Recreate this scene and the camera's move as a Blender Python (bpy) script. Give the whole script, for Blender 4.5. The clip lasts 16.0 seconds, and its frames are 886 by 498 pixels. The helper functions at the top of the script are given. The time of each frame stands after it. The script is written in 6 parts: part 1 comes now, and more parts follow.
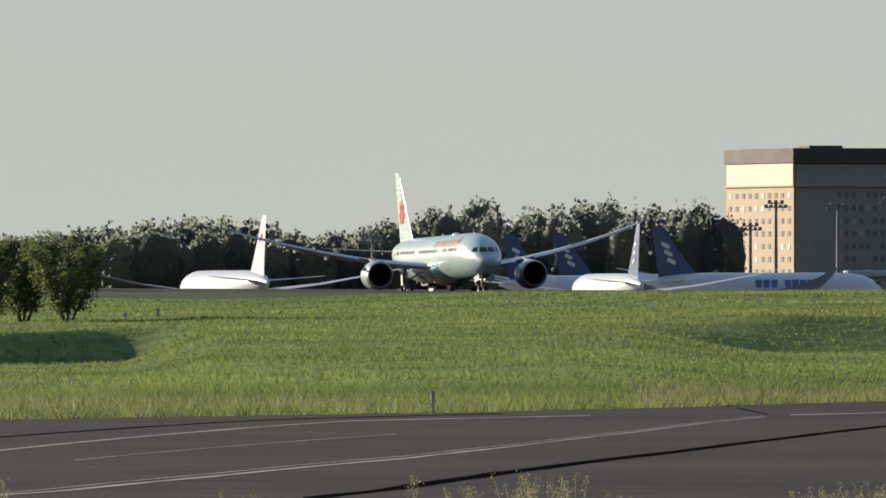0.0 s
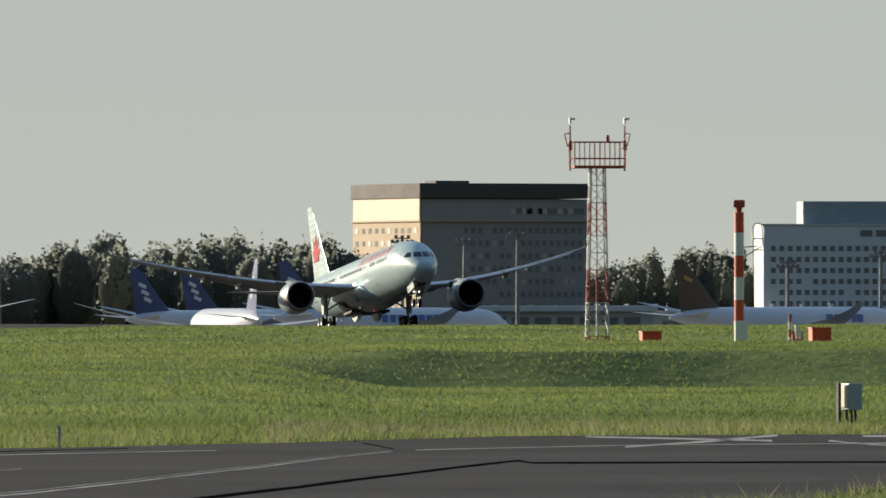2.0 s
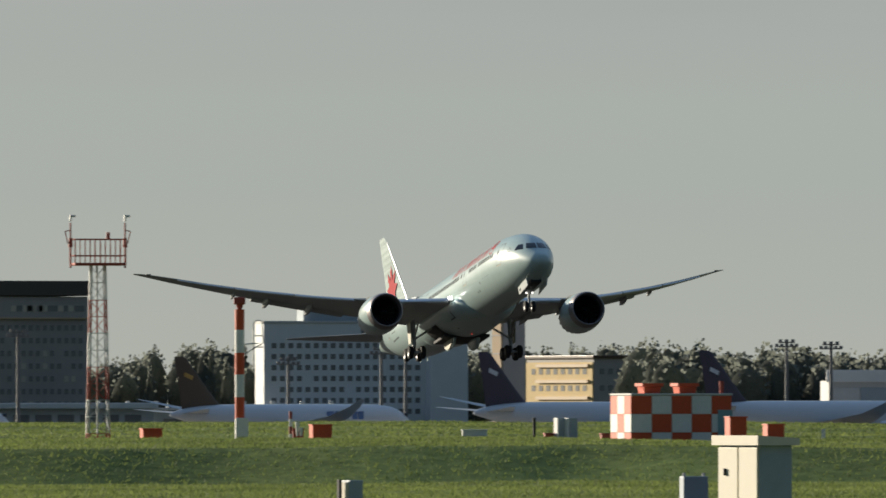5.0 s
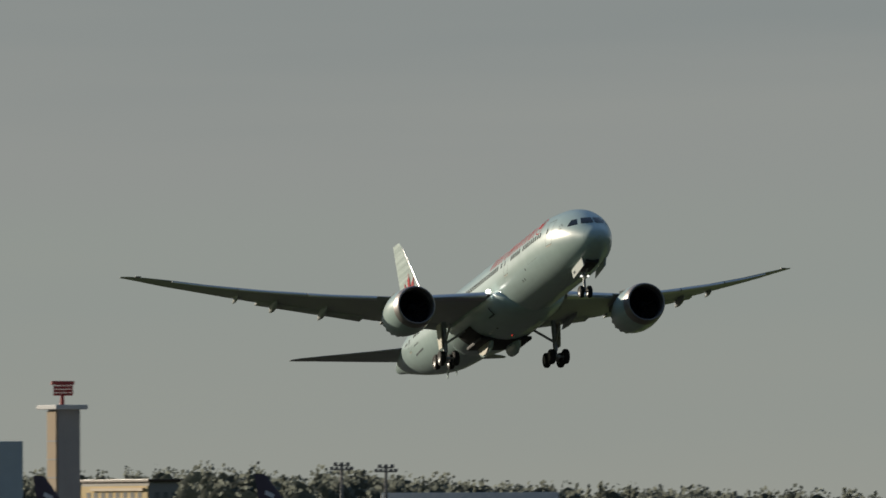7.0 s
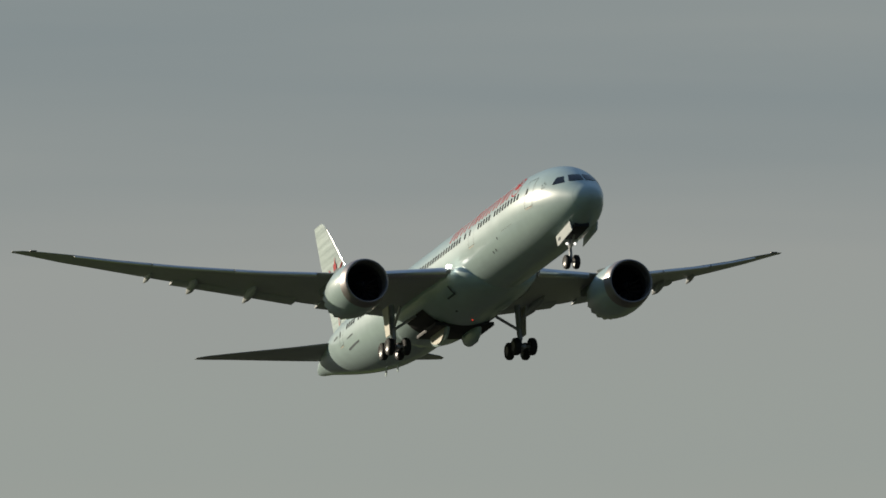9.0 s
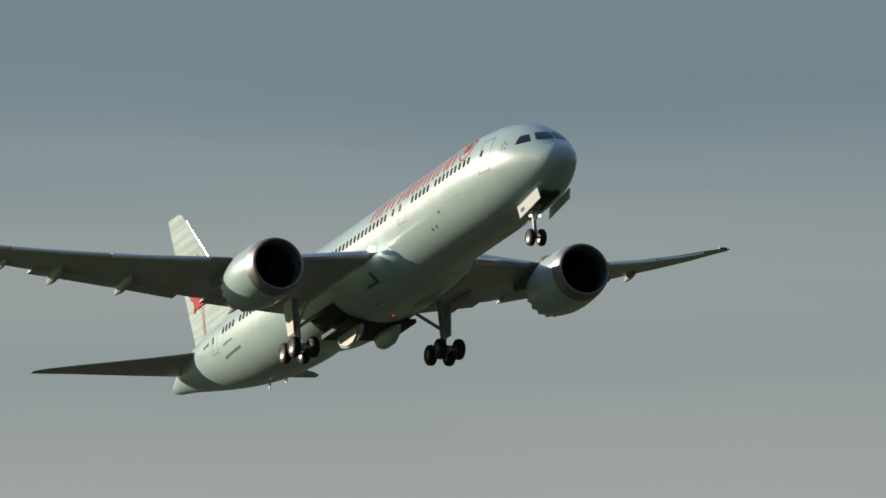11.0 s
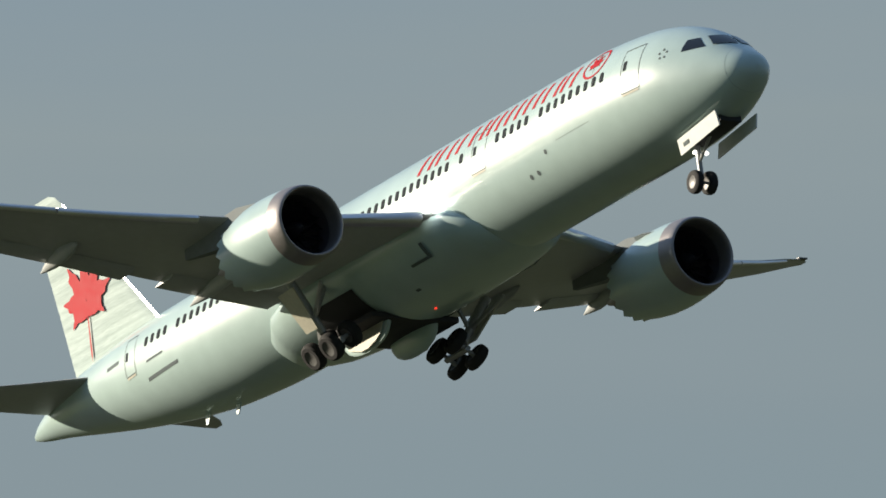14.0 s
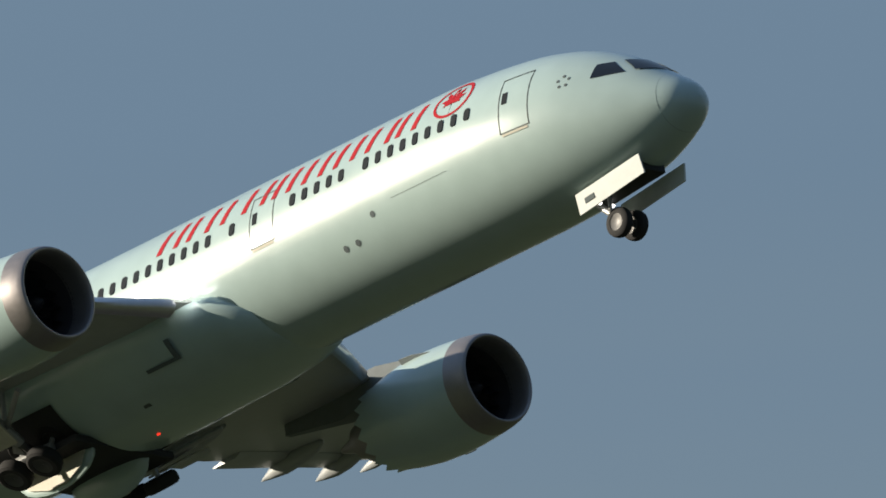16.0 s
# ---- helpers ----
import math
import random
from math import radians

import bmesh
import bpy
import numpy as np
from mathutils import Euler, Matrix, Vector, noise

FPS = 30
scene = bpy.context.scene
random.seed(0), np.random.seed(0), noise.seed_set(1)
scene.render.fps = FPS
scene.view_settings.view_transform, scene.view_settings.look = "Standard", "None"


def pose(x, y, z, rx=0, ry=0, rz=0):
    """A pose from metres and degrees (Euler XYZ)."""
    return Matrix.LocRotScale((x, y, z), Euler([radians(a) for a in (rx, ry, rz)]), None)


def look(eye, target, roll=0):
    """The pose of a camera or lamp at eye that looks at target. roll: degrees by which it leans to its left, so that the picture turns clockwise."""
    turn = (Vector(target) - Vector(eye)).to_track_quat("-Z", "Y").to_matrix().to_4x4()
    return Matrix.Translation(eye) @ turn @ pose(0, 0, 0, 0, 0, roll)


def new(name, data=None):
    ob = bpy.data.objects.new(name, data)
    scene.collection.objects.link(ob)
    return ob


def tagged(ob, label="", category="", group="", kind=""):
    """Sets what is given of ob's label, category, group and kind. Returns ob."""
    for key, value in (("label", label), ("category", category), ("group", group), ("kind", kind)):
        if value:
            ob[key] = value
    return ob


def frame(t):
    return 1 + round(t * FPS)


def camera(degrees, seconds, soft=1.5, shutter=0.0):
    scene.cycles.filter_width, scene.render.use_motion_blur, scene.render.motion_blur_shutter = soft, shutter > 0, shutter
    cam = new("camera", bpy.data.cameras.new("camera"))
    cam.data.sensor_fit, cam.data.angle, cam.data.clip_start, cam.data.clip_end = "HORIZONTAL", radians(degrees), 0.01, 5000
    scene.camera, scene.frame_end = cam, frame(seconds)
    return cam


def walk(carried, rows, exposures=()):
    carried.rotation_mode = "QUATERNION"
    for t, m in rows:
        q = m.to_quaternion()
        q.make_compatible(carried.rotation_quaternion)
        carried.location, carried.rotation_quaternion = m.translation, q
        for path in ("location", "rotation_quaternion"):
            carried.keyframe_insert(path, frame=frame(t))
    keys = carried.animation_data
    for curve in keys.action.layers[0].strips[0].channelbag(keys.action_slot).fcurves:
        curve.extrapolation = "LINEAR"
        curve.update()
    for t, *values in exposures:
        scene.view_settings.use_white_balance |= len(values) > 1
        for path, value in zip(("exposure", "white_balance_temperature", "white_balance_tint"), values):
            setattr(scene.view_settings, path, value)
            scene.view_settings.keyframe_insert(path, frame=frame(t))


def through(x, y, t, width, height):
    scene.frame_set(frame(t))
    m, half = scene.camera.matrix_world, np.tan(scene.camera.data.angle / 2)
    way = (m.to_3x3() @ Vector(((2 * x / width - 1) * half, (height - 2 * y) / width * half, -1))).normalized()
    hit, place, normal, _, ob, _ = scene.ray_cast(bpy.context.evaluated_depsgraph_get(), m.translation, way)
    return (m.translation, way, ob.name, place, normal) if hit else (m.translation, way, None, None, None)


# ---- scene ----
EYE = (0.0, 0.0, 1.75)
cam = camera(4.0, 16.0, 1.6, 0.25)
CAMERA_ROWS = (  # seconds, pan, tilt, lean
    (0, 10.336, 0.130, -0.08),
    (0.5, 10.549, 0.148, -0.10),
    (1, 10.904, 0.192, -0.13),
    (1.5, 11.584, 0.298, -0.01),
    (2, 12.023, 0.286, -0.02),
    (2.5, 12.283, 0.273, -0.01),
    (3, 12.473, 0.276, -0.04),
    (3.5, 13.158, 0.447, 0.01),
    (4, 13.323, 0.471, -0.00),
    (4.5, 13.741, 0.662, 0.03),
    (5, 14.279, 0.723, -0.08),
    (7.3, 16.733, 1.379, -0.07),
    (7.5, 17.096, 1.442, 0.08),
    (8, 18.305, 1.609, -0.09),
    (8.5, 18.741, 1.808, 0.00),
    (11, 23.411, 3.272, 0.09),
    (11.5, 24.407, 3.643, -0.07),
    (12, 25.491, 3.921, -0.05),
    (12.5, 27.179, 4.605, -0.15),
    (13, 28.416, 5.016, 0.03),
    (13.5, 30.471, 5.639, 0.12),
    (14, 32.781, 6.417, 0.06),
    (14.5, 35.082, 7.253, -0.05),
    (15, 38.307, 8.235, -0.03),
    (15.5, 41.769, 9.456, 0.01),
    (16, 45.677, 10.581, 0.03),
)



def aim(pan, tilt, lean):
    a, e = radians(pan), radians(tilt)
    way = Vector((math.sin(a) * math.cos(e), math.cos(a) * math.cos(e), math.sin(e)))
    return look(EYE, Vector(EYE) + 100 * way, lean)


walk(cam, [(t, aim(*r)) for t, *r in CAMERA_ROWS],
     exposures=((0, 0.8), (1.5, 0.76), (3.5, 0.71), (5, 0.47), (7.5, -0.06), (8.7, 0.1), (11, 0.36), (12.5, 0.5), (13.5, 0.72), (14.5, 0.74), (15.5, 0.56), (16, 0.50)))

# ---- sky and sun ----
SUN_AZ, SUN_EL = -38.0, 12.5
world = bpy.data.worlds.new("evening_sky")
scene.world = world
world.use_nodes = True
wn, wl = world.node_tree.nodes, world.node_tree.links
wn.clear()
w_out = wn.new("ShaderNodeOutputWorld")
w_bg = wn.new("ShaderNodeBackground")
w_sky = wn.new("ShaderNodeTexSky")
w_sky.sky_type, w_sky.sun_disc = "NISHITA", False
w_sky.sun_elevation, w_sky.sun_rotation = radians(SUN_EL), radians(SUN_AZ)
w_sky.air_density, w_sky.dust_density = 1.2, 2.0
w_co = wn.new("ShaderNodeTexCoord")
w_sep = wn.new("ShaderNodeSeparateXYZ")
wl.new(w_co.outputs["Generated"], w_sep.inputs[0])
# thin bands of cloud, drawn out along the horizon
w_map = wn.new("ShaderNodeMapping")
w_map.inputs["Scale"].default_value = (3.0, 3.0, 42.0)
wl.new(w_co.outputs["Generated"], w_map.inputs[0])
w_noise = wn.new("ShaderNodeTexNoise")
w_noise.inputs["Scale"].default_value = 1.6
w_noise.inputs["Detail"].default_value = 4.0
wl.new(w_map.outputs[0], w_noise.inputs["Vector"])
w_ma = wn.new("ShaderNodeMath")
w_ma.operation = "MULTIPLY_ADD"
w_ma.inputs[1].default_value, w_ma.inputs[2].default_value = 0.035, -0.0175
wl.new(w_noise.outputs["Fac"], w_ma.inputs[0])
w_add = wn.new("ShaderNodeMath")
w_add.operation = "ADD"
wl.new(w_sep.outputs["Z"], w_add.inputs[0])
wl.new(w_ma.outputs[0], w_add.inputs[1])
w_ramp = wn.new("ShaderNodeValToRGB")
wl.new(w_add.outputs[0], w_ramp.inputs["Fac"])
HAZE = ((0.0, (0.405, 0.425, 0.385)), (0.02, (0.368, 0.405, 0.382)), (0.036, (0.365, 0.39, 0.38)), (0.05, (0.288, 0.332, 0.342)), (0.072, (0.16, 0.232, 0.28)), (0.085, (0.176, 0.234, 0.267)), (0.1, (0.186, 0.236, 0.264)),
        (0.125, (0.208, 0.255, 0.275)), (0.152, (0.165, 0.23, 0.29)), (0.19, (0.14, 0.212, 0.295)), (0.5, (0.17, 0.27, 0.42)), (1.0, (0.18, 0.29, 0.48)))
while len(w_ramp.color_ramp.elements) < len(HAZE):
    w_ramp.color_ramp.elements.new(0.5)
for el, (pos, col) in zip(w_ramp.color_ramp.elements, HAZE):
    el.position, el.color = pos, (*col, 1)
w_sc = wn.new("ShaderNodeMix")
w_sc.data_type = "RGBA"
w_sc.inputs["Factor"].default_value = 0.94
w_mul = wn.new("ShaderNodeVectorMath")
w_mul.operation = "SCALE"
w_mul.inputs["Scale"].default_value = 0.08
wl.new(w_sky.outputs[0], w_mul.inputs[0])
wl.new(w_mul.outputs[0], w_sc.inputs["A"])
wl.new(w_ramp.outputs["Color"], w_sc.inputs["B"])
# the hazy sky is brighter towards the evening sun than away from it
w_side = wn.new("ShaderNodeMapRange")
w_side.interpolation_type = "SMOOTHSTEP"
w_side.inputs["From Min"].default_value, w_side.inputs["From Max"].default_value = -0.7, 0.72
w_side.inputs["To Min"].default_value, w_side.inputs["To Max"].default_value = 0.48, 1.0
wl.new(w_sep.outputs["Y"], w_side.inputs["Value"])
w_dim = wn.new("ShaderNodeVectorMath")
w_dim.operation = "SCALE"
wl.new(w_sc.outputs["Result"], w_dim.inputs[0])
wl.new(w_side.outputs["Result"], w_dim.inputs["Scale"])
wl.new(w_dim.outputs[0], w_bg.inputs["Color"])
w_bg.inputs["Strength"].default_value = 0.78
wl.new(w_bg.outputs[0], w_out.inputs[0])

sun_data = bpy.data.lights.new("sun", "SUN")
sun_data.energy, sun_data.angle, sun_data.color = 4.6, radians(0.6), (1.0, 0.885, 0.71)
sun = new("sun", sun_data)
sa, se = radians(SUN_AZ), radians(SUN_EL)
SUN_DIR = Vector((math.sin(sa) * math.cos(se), math.cos(sa) * math.cos(se), math.sin(se)))
sun.matrix_world = Matrix.Translation((0, 0, 300)) @ SUN_DIR.to_track_quat("Z", "Y").to_matrix().to_4x4()


# ---- materials ----
def mat(name, color, rough=0.6, metal=0.0, vary=0.15, scale=3.0, bump=0.0, bump_scale=20.0, second=None, per_piece=0.0, coat=0.0, stretch=None, spec=0.5):
    """Procedural surface: base colour broken up by coarse and fine noise, rough and bumped."""
    m = bpy.data.materials.new(name)
    m.use_nodes = True
    n, l = m.node_tree.nodes, m.node_tree.links
    b = n["Principled BSDF"]
    b.inputs["Metallic"].default_value = metal
    b.inputs["Coat Weight"].default_value = coat
    b.inputs["Specular IOR Level"].default_value = spec
    b.inputs["Coat Roughness"].default_value = 0.12
    co = n.new("ShaderNodeTexCoord")
    vec = co.outputs["Object"]
    if stretch:
        mp = n.new("ShaderNodeMapping")
        mp.inputs["Scale"].default_value = stretch
        l.new(vec, mp.inputs[0])
        vec = mp.outputs[0]
    big = n.new("ShaderNodeTexNoise")
    big.inputs["Scale"].default_value, big.inputs["Detail"].default_value = scale * 0.2, 3
    fine = n.new("ShaderNodeTexNoise")
    fine.inputs["Scale"].default_value, fine.inputs["Detail"].default_value = scale * 3, 5
    l.new(vec, big.inputs["Vector"])
    l.new(vec, fine.inputs["Vector"])
    mixn = n.new("ShaderNodeMath")
    mixn.operation = "MULTIPLY_ADD"
    mixn.inputs[1].default_value = 0.55
    l.new(big.outputs["Fac"], mixn.inputs[0])
    half = n.new("ShaderNodeMath")
    half.operation = "MULTIPLY"
    half.inputs[1].default_value = 0.45
    l.new(fine.outputs["Fac"], half.inputs[0])
    l.new(half.outputs[0], mixn.inputs[2])
    ramp = n.new("ShaderNodeValToRGB")
    lo = tuple(c * (1 - vary) for c in (second or color))
    hi = tuple(min(1, c * (1 + vary)) for c in color)
    ramp.color_ramp.elements[0].position, ramp.color_ramp.elements[1].position = 0.34, 0.66
    ramp.color_ramp.elements[0].color, ramp.color_ramp.elements[1].color = (*lo, 1), (*hi, 1)
    l.new(mixn.outputs[0], ramp.inputs["Fac"])
    col = ramp.outputs["Color"]
    if per_piece:
        info = n.new("ShaderNodeObjectInfo") if per_piece > 0 else n.new("ShaderNodeNewGeometry")
        hsv = n.new("ShaderNodeHueSaturation")
        sc = n.new("ShaderNodeMapRange")
        sc.inputs["To Min"].default_value, sc.inputs["To Max"].default_value = 1 - abs(per_piece), 1 + abs(per_piece)
        l.new(info.outputs["Random" if per_piece > 0 else "Random Per Island"], sc.inputs["Value"])
        l.new(sc.outputs[0], hsv.inputs["Value"])
        l.new(col, hsv.inputs["Color"])
        col = hsv.outputs["Color"]
    l.new(col, b.inputs["Base Color"])
    rr = n.new("ShaderNodeMapRange")
    rr.inputs["To Min"].default_value, rr.inputs["To Max"].default_value = max(0.03, rough * 0.85), min(1, rough * 1.15)
    l.new(fine.outputs["Fac"], rr.inputs["Value"])
    l.new(rr.outputs[0], b.inputs["Roughness"])
    if bump:
        bn = n.new("ShaderNodeTexNoise")
        bn.inputs["Scale"].default_value, bn.inputs["Detail"].default_value = bump_scale, 4
        l.new(vec, bn.inputs["Vector"])
        bp = n.new("ShaderNodeBump")
        bp.inputs["Strength"].default_value, bp.inputs["Distance"].default_value = bump, 0.05
        l.new(bn.outputs["Fac"], bp.inputs["Height"])
        l.new(bp.outputs[0], b.inputs["Normal"])
    return m


def glow(name, color, strength):
    m = bpy.data.materials.new(name)
    m.use_nodes = True
    b = m.node_tree.nodes["Principled BSDF"]
    b.inputs["Base Color"].default_value = (*color, 1)
    b.inputs["Emission Color"].default_value = (*color, 1)
    b.inputs["Emission Strength"].default_value = strength
    return m


M_JET = mat("pale_green_white_paint", (0.44, 0.57, 0.555), 0.32, 0, 0.05, 0.25, second=(0.415, 0.54, 0.525), coat=0.55)
M_BELLY = mat("belly_paint", (0.50, 0.60, 0.56), 0.4, 0, 0.08, 0.8)
M_WINGGREY = mat("wing_grey_paint", (0.42, 0.44, 0.44), 0.4, 0, 0.08, 0.7)
M_LEAD = mat("bare_metal_edge", (0.62, 0.62, 0.62), 0.3, 0.85, 0.06, 1.5)
M_LIP = mat("inlet_metal", (0.30, 0.28, 0.28), 0.45, 0.6, 0.08, 1.5)
M_DARK = mat("dark_paint_and_bay_shade", (0.025, 0.026, 0.028), 0.7, 0, 0.2, 2)
M_FAN = mat("fan_blade_metal", (0.05, 0.05, 0.055), 0.35, 0.7, 0.2, 2)
M_GLASS = mat("cockpit_glass", (0.012, 0.014, 0.018), 0.08, 0, 0.1, 2)
M_WIN = mat("cabin_window", (0.03, 0.035, 0.04), 0.7, 0, 0.1, 4, spec=0.04)
M_RED = mat("red_paint", (0.42, 0.02, 0.028), 0.65, 0, 0.06, 1.0, spec=0.12)
M_SEAM = mat("door_seam", (0.05, 0.06, 0.06), 0.6, 0, 0.1, 2)
M_SEAMPALE = mat("pale_seam", (0.3, 0.39, 0.39), 0.5, 0, 0.1, 2)
M_GREYMARK = mat("grey_marking_and_slot_shade", (0.13, 0.155, 0.16), 0.75, 0, 0.1, 2, spec=0.1)
# darkened grey puts shade on pylon and strake where the sun whitens them
M_PYLON = mat("pylon_shade_grey", (0.2, 0.22, 0.225), 0.75, 0, 0.1, 1, spec=0.1)
M_TYRE = mat("tyre_rubber", (0.02, 0.02, 0.021), 0.85, 0, 0.2, 4)
M_RIM = mat("wheel_rim", (0.12, 0.12, 0.12), 0.45, 0.4, 0.1, 4)
M_STRUT = mat("gear_steel", (0.42, 0.43, 0.43), 0.4, 0.4, 0.15, 4)
M_DOORIN = mat("gear_door_primer", (0.56, 0.54, 0.44), 0.6, 0, 0.12, 2)
# gear doors: the sun's brightness is put in as a whiter colour
M_GDOOR = mat("sun_whitened_gear_door", (0.66, 0.7, 0.68), 0.4, 0, 0.06, 1.5)
M_TAXI = glow("taxi_light_glass", (1.0, 0.97, 0.9), 1.3)
M_LAMP = glow("landing_light", (1.0, 0.97, 0.9), 6.0)
M_BEACON = glow("red_beacon", (0.9, 0.04, 0.02), 0.9)
M_GRASS = mat("outer_grass_for_bounce", (0.095, 0.105, 0.052), 0.95, 0, 0.25, 0.35, 0.5, 3.0, second=(0.066, 0.076, 0.036), spec=0.05)
M_TURF = mat("green_turf", (0.19, 0.235, 0.075), 0.95, 0, 0.25, 0.35, 0.6, 3.0, second=(0.115, 0.155, 0.055), spec=0.03)
M_BLADE = mat("grass_blades", (0.115, 0.185, 0.03), 0.7, 0, 0.25, 0.3, second=(0.075, 0.115, 0.022), per_piece=-0.35)
M_STRAW = mat("dry_grass", (0.26, 0.22, 0.09), 0.8, 0, 0.2, 0.6, per_piece=-0.3)
M_ASPH = mat("old_asphalt", (0.05, 0.046, 0.043), 0.95, 0, 0.3, 0.25, 0.5, 8.0, second=(0.033, 0.031, 0.03), spec=0.08)
M_LINE = mat("worn_white_line", (0.3, 0.285, 0.26), 0.85, 0, 0.3, 1.2, second=(0.12, 0.115, 0.105))
M_DARKSEAM = mat("dark_seam", (0.008, 0.008, 0.008), 0.98, 0, 0.2, 2, spec=0.0)
M_CONC = mat("apron_concrete", (0.26, 0.255, 0.24), 0.85, 0, 0.12, 0.2)


# ---- mesh tools ----
def part(name, bm, material, parent=None, label="", at=None, smooth=35, second=None):
    me = bpy.data.meshes.new(name)
    bmesh.ops.recalc_face_normals(bm, faces=bm.faces)
    bm.to_mesh(me)
    bm.free()
    me.materials.append(material)
    if second:
        me.materials.append(second)
    if smooth:
        me.shade_smooth()
        me.set_sharp_from_angle(angle=radians(smooth))
    ob = new(name, me)
    if parent is not None:
        ob.parent = parent
    if at is not None:
        ob.matrix_basis = at if isinstance(at, Matrix) else Matrix.Translation(at)
    if label:
        ob["label"] = label
    return ob


def thing(name, label, category, m=None, group="", kind=""):
    ob = new(name)
    if m is not None:
        ob.matrix_basis = m
    return tagged(ob, label, category, group, kind)


def box(bm, c, s, bevel=0.0, rot=None):
    g = bmesh.ops.create_cube(bm, size=1.0)
    m = Matrix.Translation(c) @ (rot or Matrix()) @ Matrix.Diagonal((*s, 1))
    bmesh.ops.transform(bm, matrix=m, verts=g["verts"])
    if bevel:
        ed = list({e for v in g["verts"] for e in v.link_edges})
        bmesh.ops.bevel(bm, geom=ed, offset=bevel, segments=2, affect="EDGES", profile=0.6)
    return bm


def tube(bm, p0, p1, r0, r1=None, n=10, caps=True):
    r1 = r0 if r1 is None else r1
    p0, p1 = Vector(p0), Vector(p1)
    q = (p1 - p0).to_track_quat("Z", "Y")
    rings = []
    for p, r in ((p0, r0), (p1, r1)):
        rings.append([bm.verts.new(p + q @ Vector((r * math.cos(2 * math.pi * k / n), r * math.sin(2 * math.pi * k / n), 0))) for k in range(n)])
    for k in range(n):
        bm.faces.new((rings[0][k], rings[0][(k + 1) % n], rings[1][(k + 1) % n], rings[1][k]))
    if caps:
        bm.faces.new(rings[0][::-1])
        bm.faces.new(rings[1])
    return bm


def loft(bm, rings, closed=True, caps=True, mats=None):
    """Skin rings of points (all the same count)."""
    vs = [[bm.verts.new(p) for p in r] for r in rings]
    n = len(vs[0])
    for i in range(len(vs) - 1):
        for k in range(n if closed else n - 1):
            f = bm.faces.new((vs[i][k], vs[i][(k + 1) % n], vs[i + 1][(k + 1) % n], vs[i + 1][k]))
            if mats:
                f.material_index = mats(i, k)
    if caps and closed:
        bm.faces.new(vs[0][::-1])
        bm.faces.new(vs[-1])
    return bm


def lathe(bm, prof, n=40, axis_z=0.0, y=0.0, teeth=0, tooth=0.0):
    """Turn a profile of (x, r) about a fore-and-aft axis; the last ring may be toothed."""
    rings = []
    for i, (x, r) in enumerate(prof):
        ring = []
        for k in range(n):
            a = 2 * math.pi * k / n
            dx = tooth * abs(((k * teeth / n) % 1) - 0.5) * 2 if teeth and i == len(prof) - 1 else 0
            ring.append((x - dx, y + r * math.cos(a), axis_z + r * math.sin(a)))
        rings.append(ring)
    return loft(bm, rings, True, False)


def curve_at(table, s):
    """Smooth (monotone cubic) reading of a table of (s, a, b, ...)."""
    t = np.array(table, float)
    x = t[:, 0]
    i = int(np.clip(np.searchsorted(x, s) - 1, 0, len(x) - 2))
    d = np.diff(t[:, 1:], axis=0) / np.diff(x)[:, None]

    def slope(j):
        if j == 0:
            return d[0]
        if j == len(x) - 1:
            return d[-1]
        a, b = d[j - 1], d[j]
        return np.where(a * b > 0, 2 * a * b / np.where(np.abs(a + b) < 1e-9, 1, a + b), 0)
    h = x[i + 1] - x[i]
    u = (s - x[i]) / h
    m0, m1 = slope(i), slope(i + 1)
    return ((2 * u**3 - 3 * u**2 + 1) * t[i, 1:] + (u**3 - 2 * u**2 + u) * h * m0 + (-2 * u**3 + 3 * u**2) * t[i + 1, 1:] + (u**3 - u**2) * h * m1)


def polar(az, r, z=0.0):
    return Vector((r * math.sin(radians(az)), r * math.cos(radians(az)), z))


# ---- ground ----
STEEP = ((0, 0.15), (60, 0.0), (100, -0.35), (150, -0.8), (180, -0.9), (250, -1.15), (300, -1.36), (345, -1.4), (450, -1.4), (537, -1.48), (555, 0.1),
         (620, 0.12), (673, 0.15), (800, 0.65), (900, 0.75), (1000, 0.5), (1100, 0.0), (1500, 0.0), (1800, -1.5), (2000, -4.7), (9000, -4.7))
GENTLE = ((0, 0.15), (60, 0.0), (100, -0.35), (150, -0.8), (180, -0.9), (250, -1.15), (300, -1.36), (345, -1.3), (420, -0.95), (520, -0.45), (600, -0.1),
          (700, 0.2), (800, 0.55), (900, 0.62), (1000, 0.45), (1100, 0.0), (1500, 0.0), (1800, -1.5), (2000, -4.7), (9000, -4.7))
ST, GE = np.array(STEEP), np.array(GENTLE)


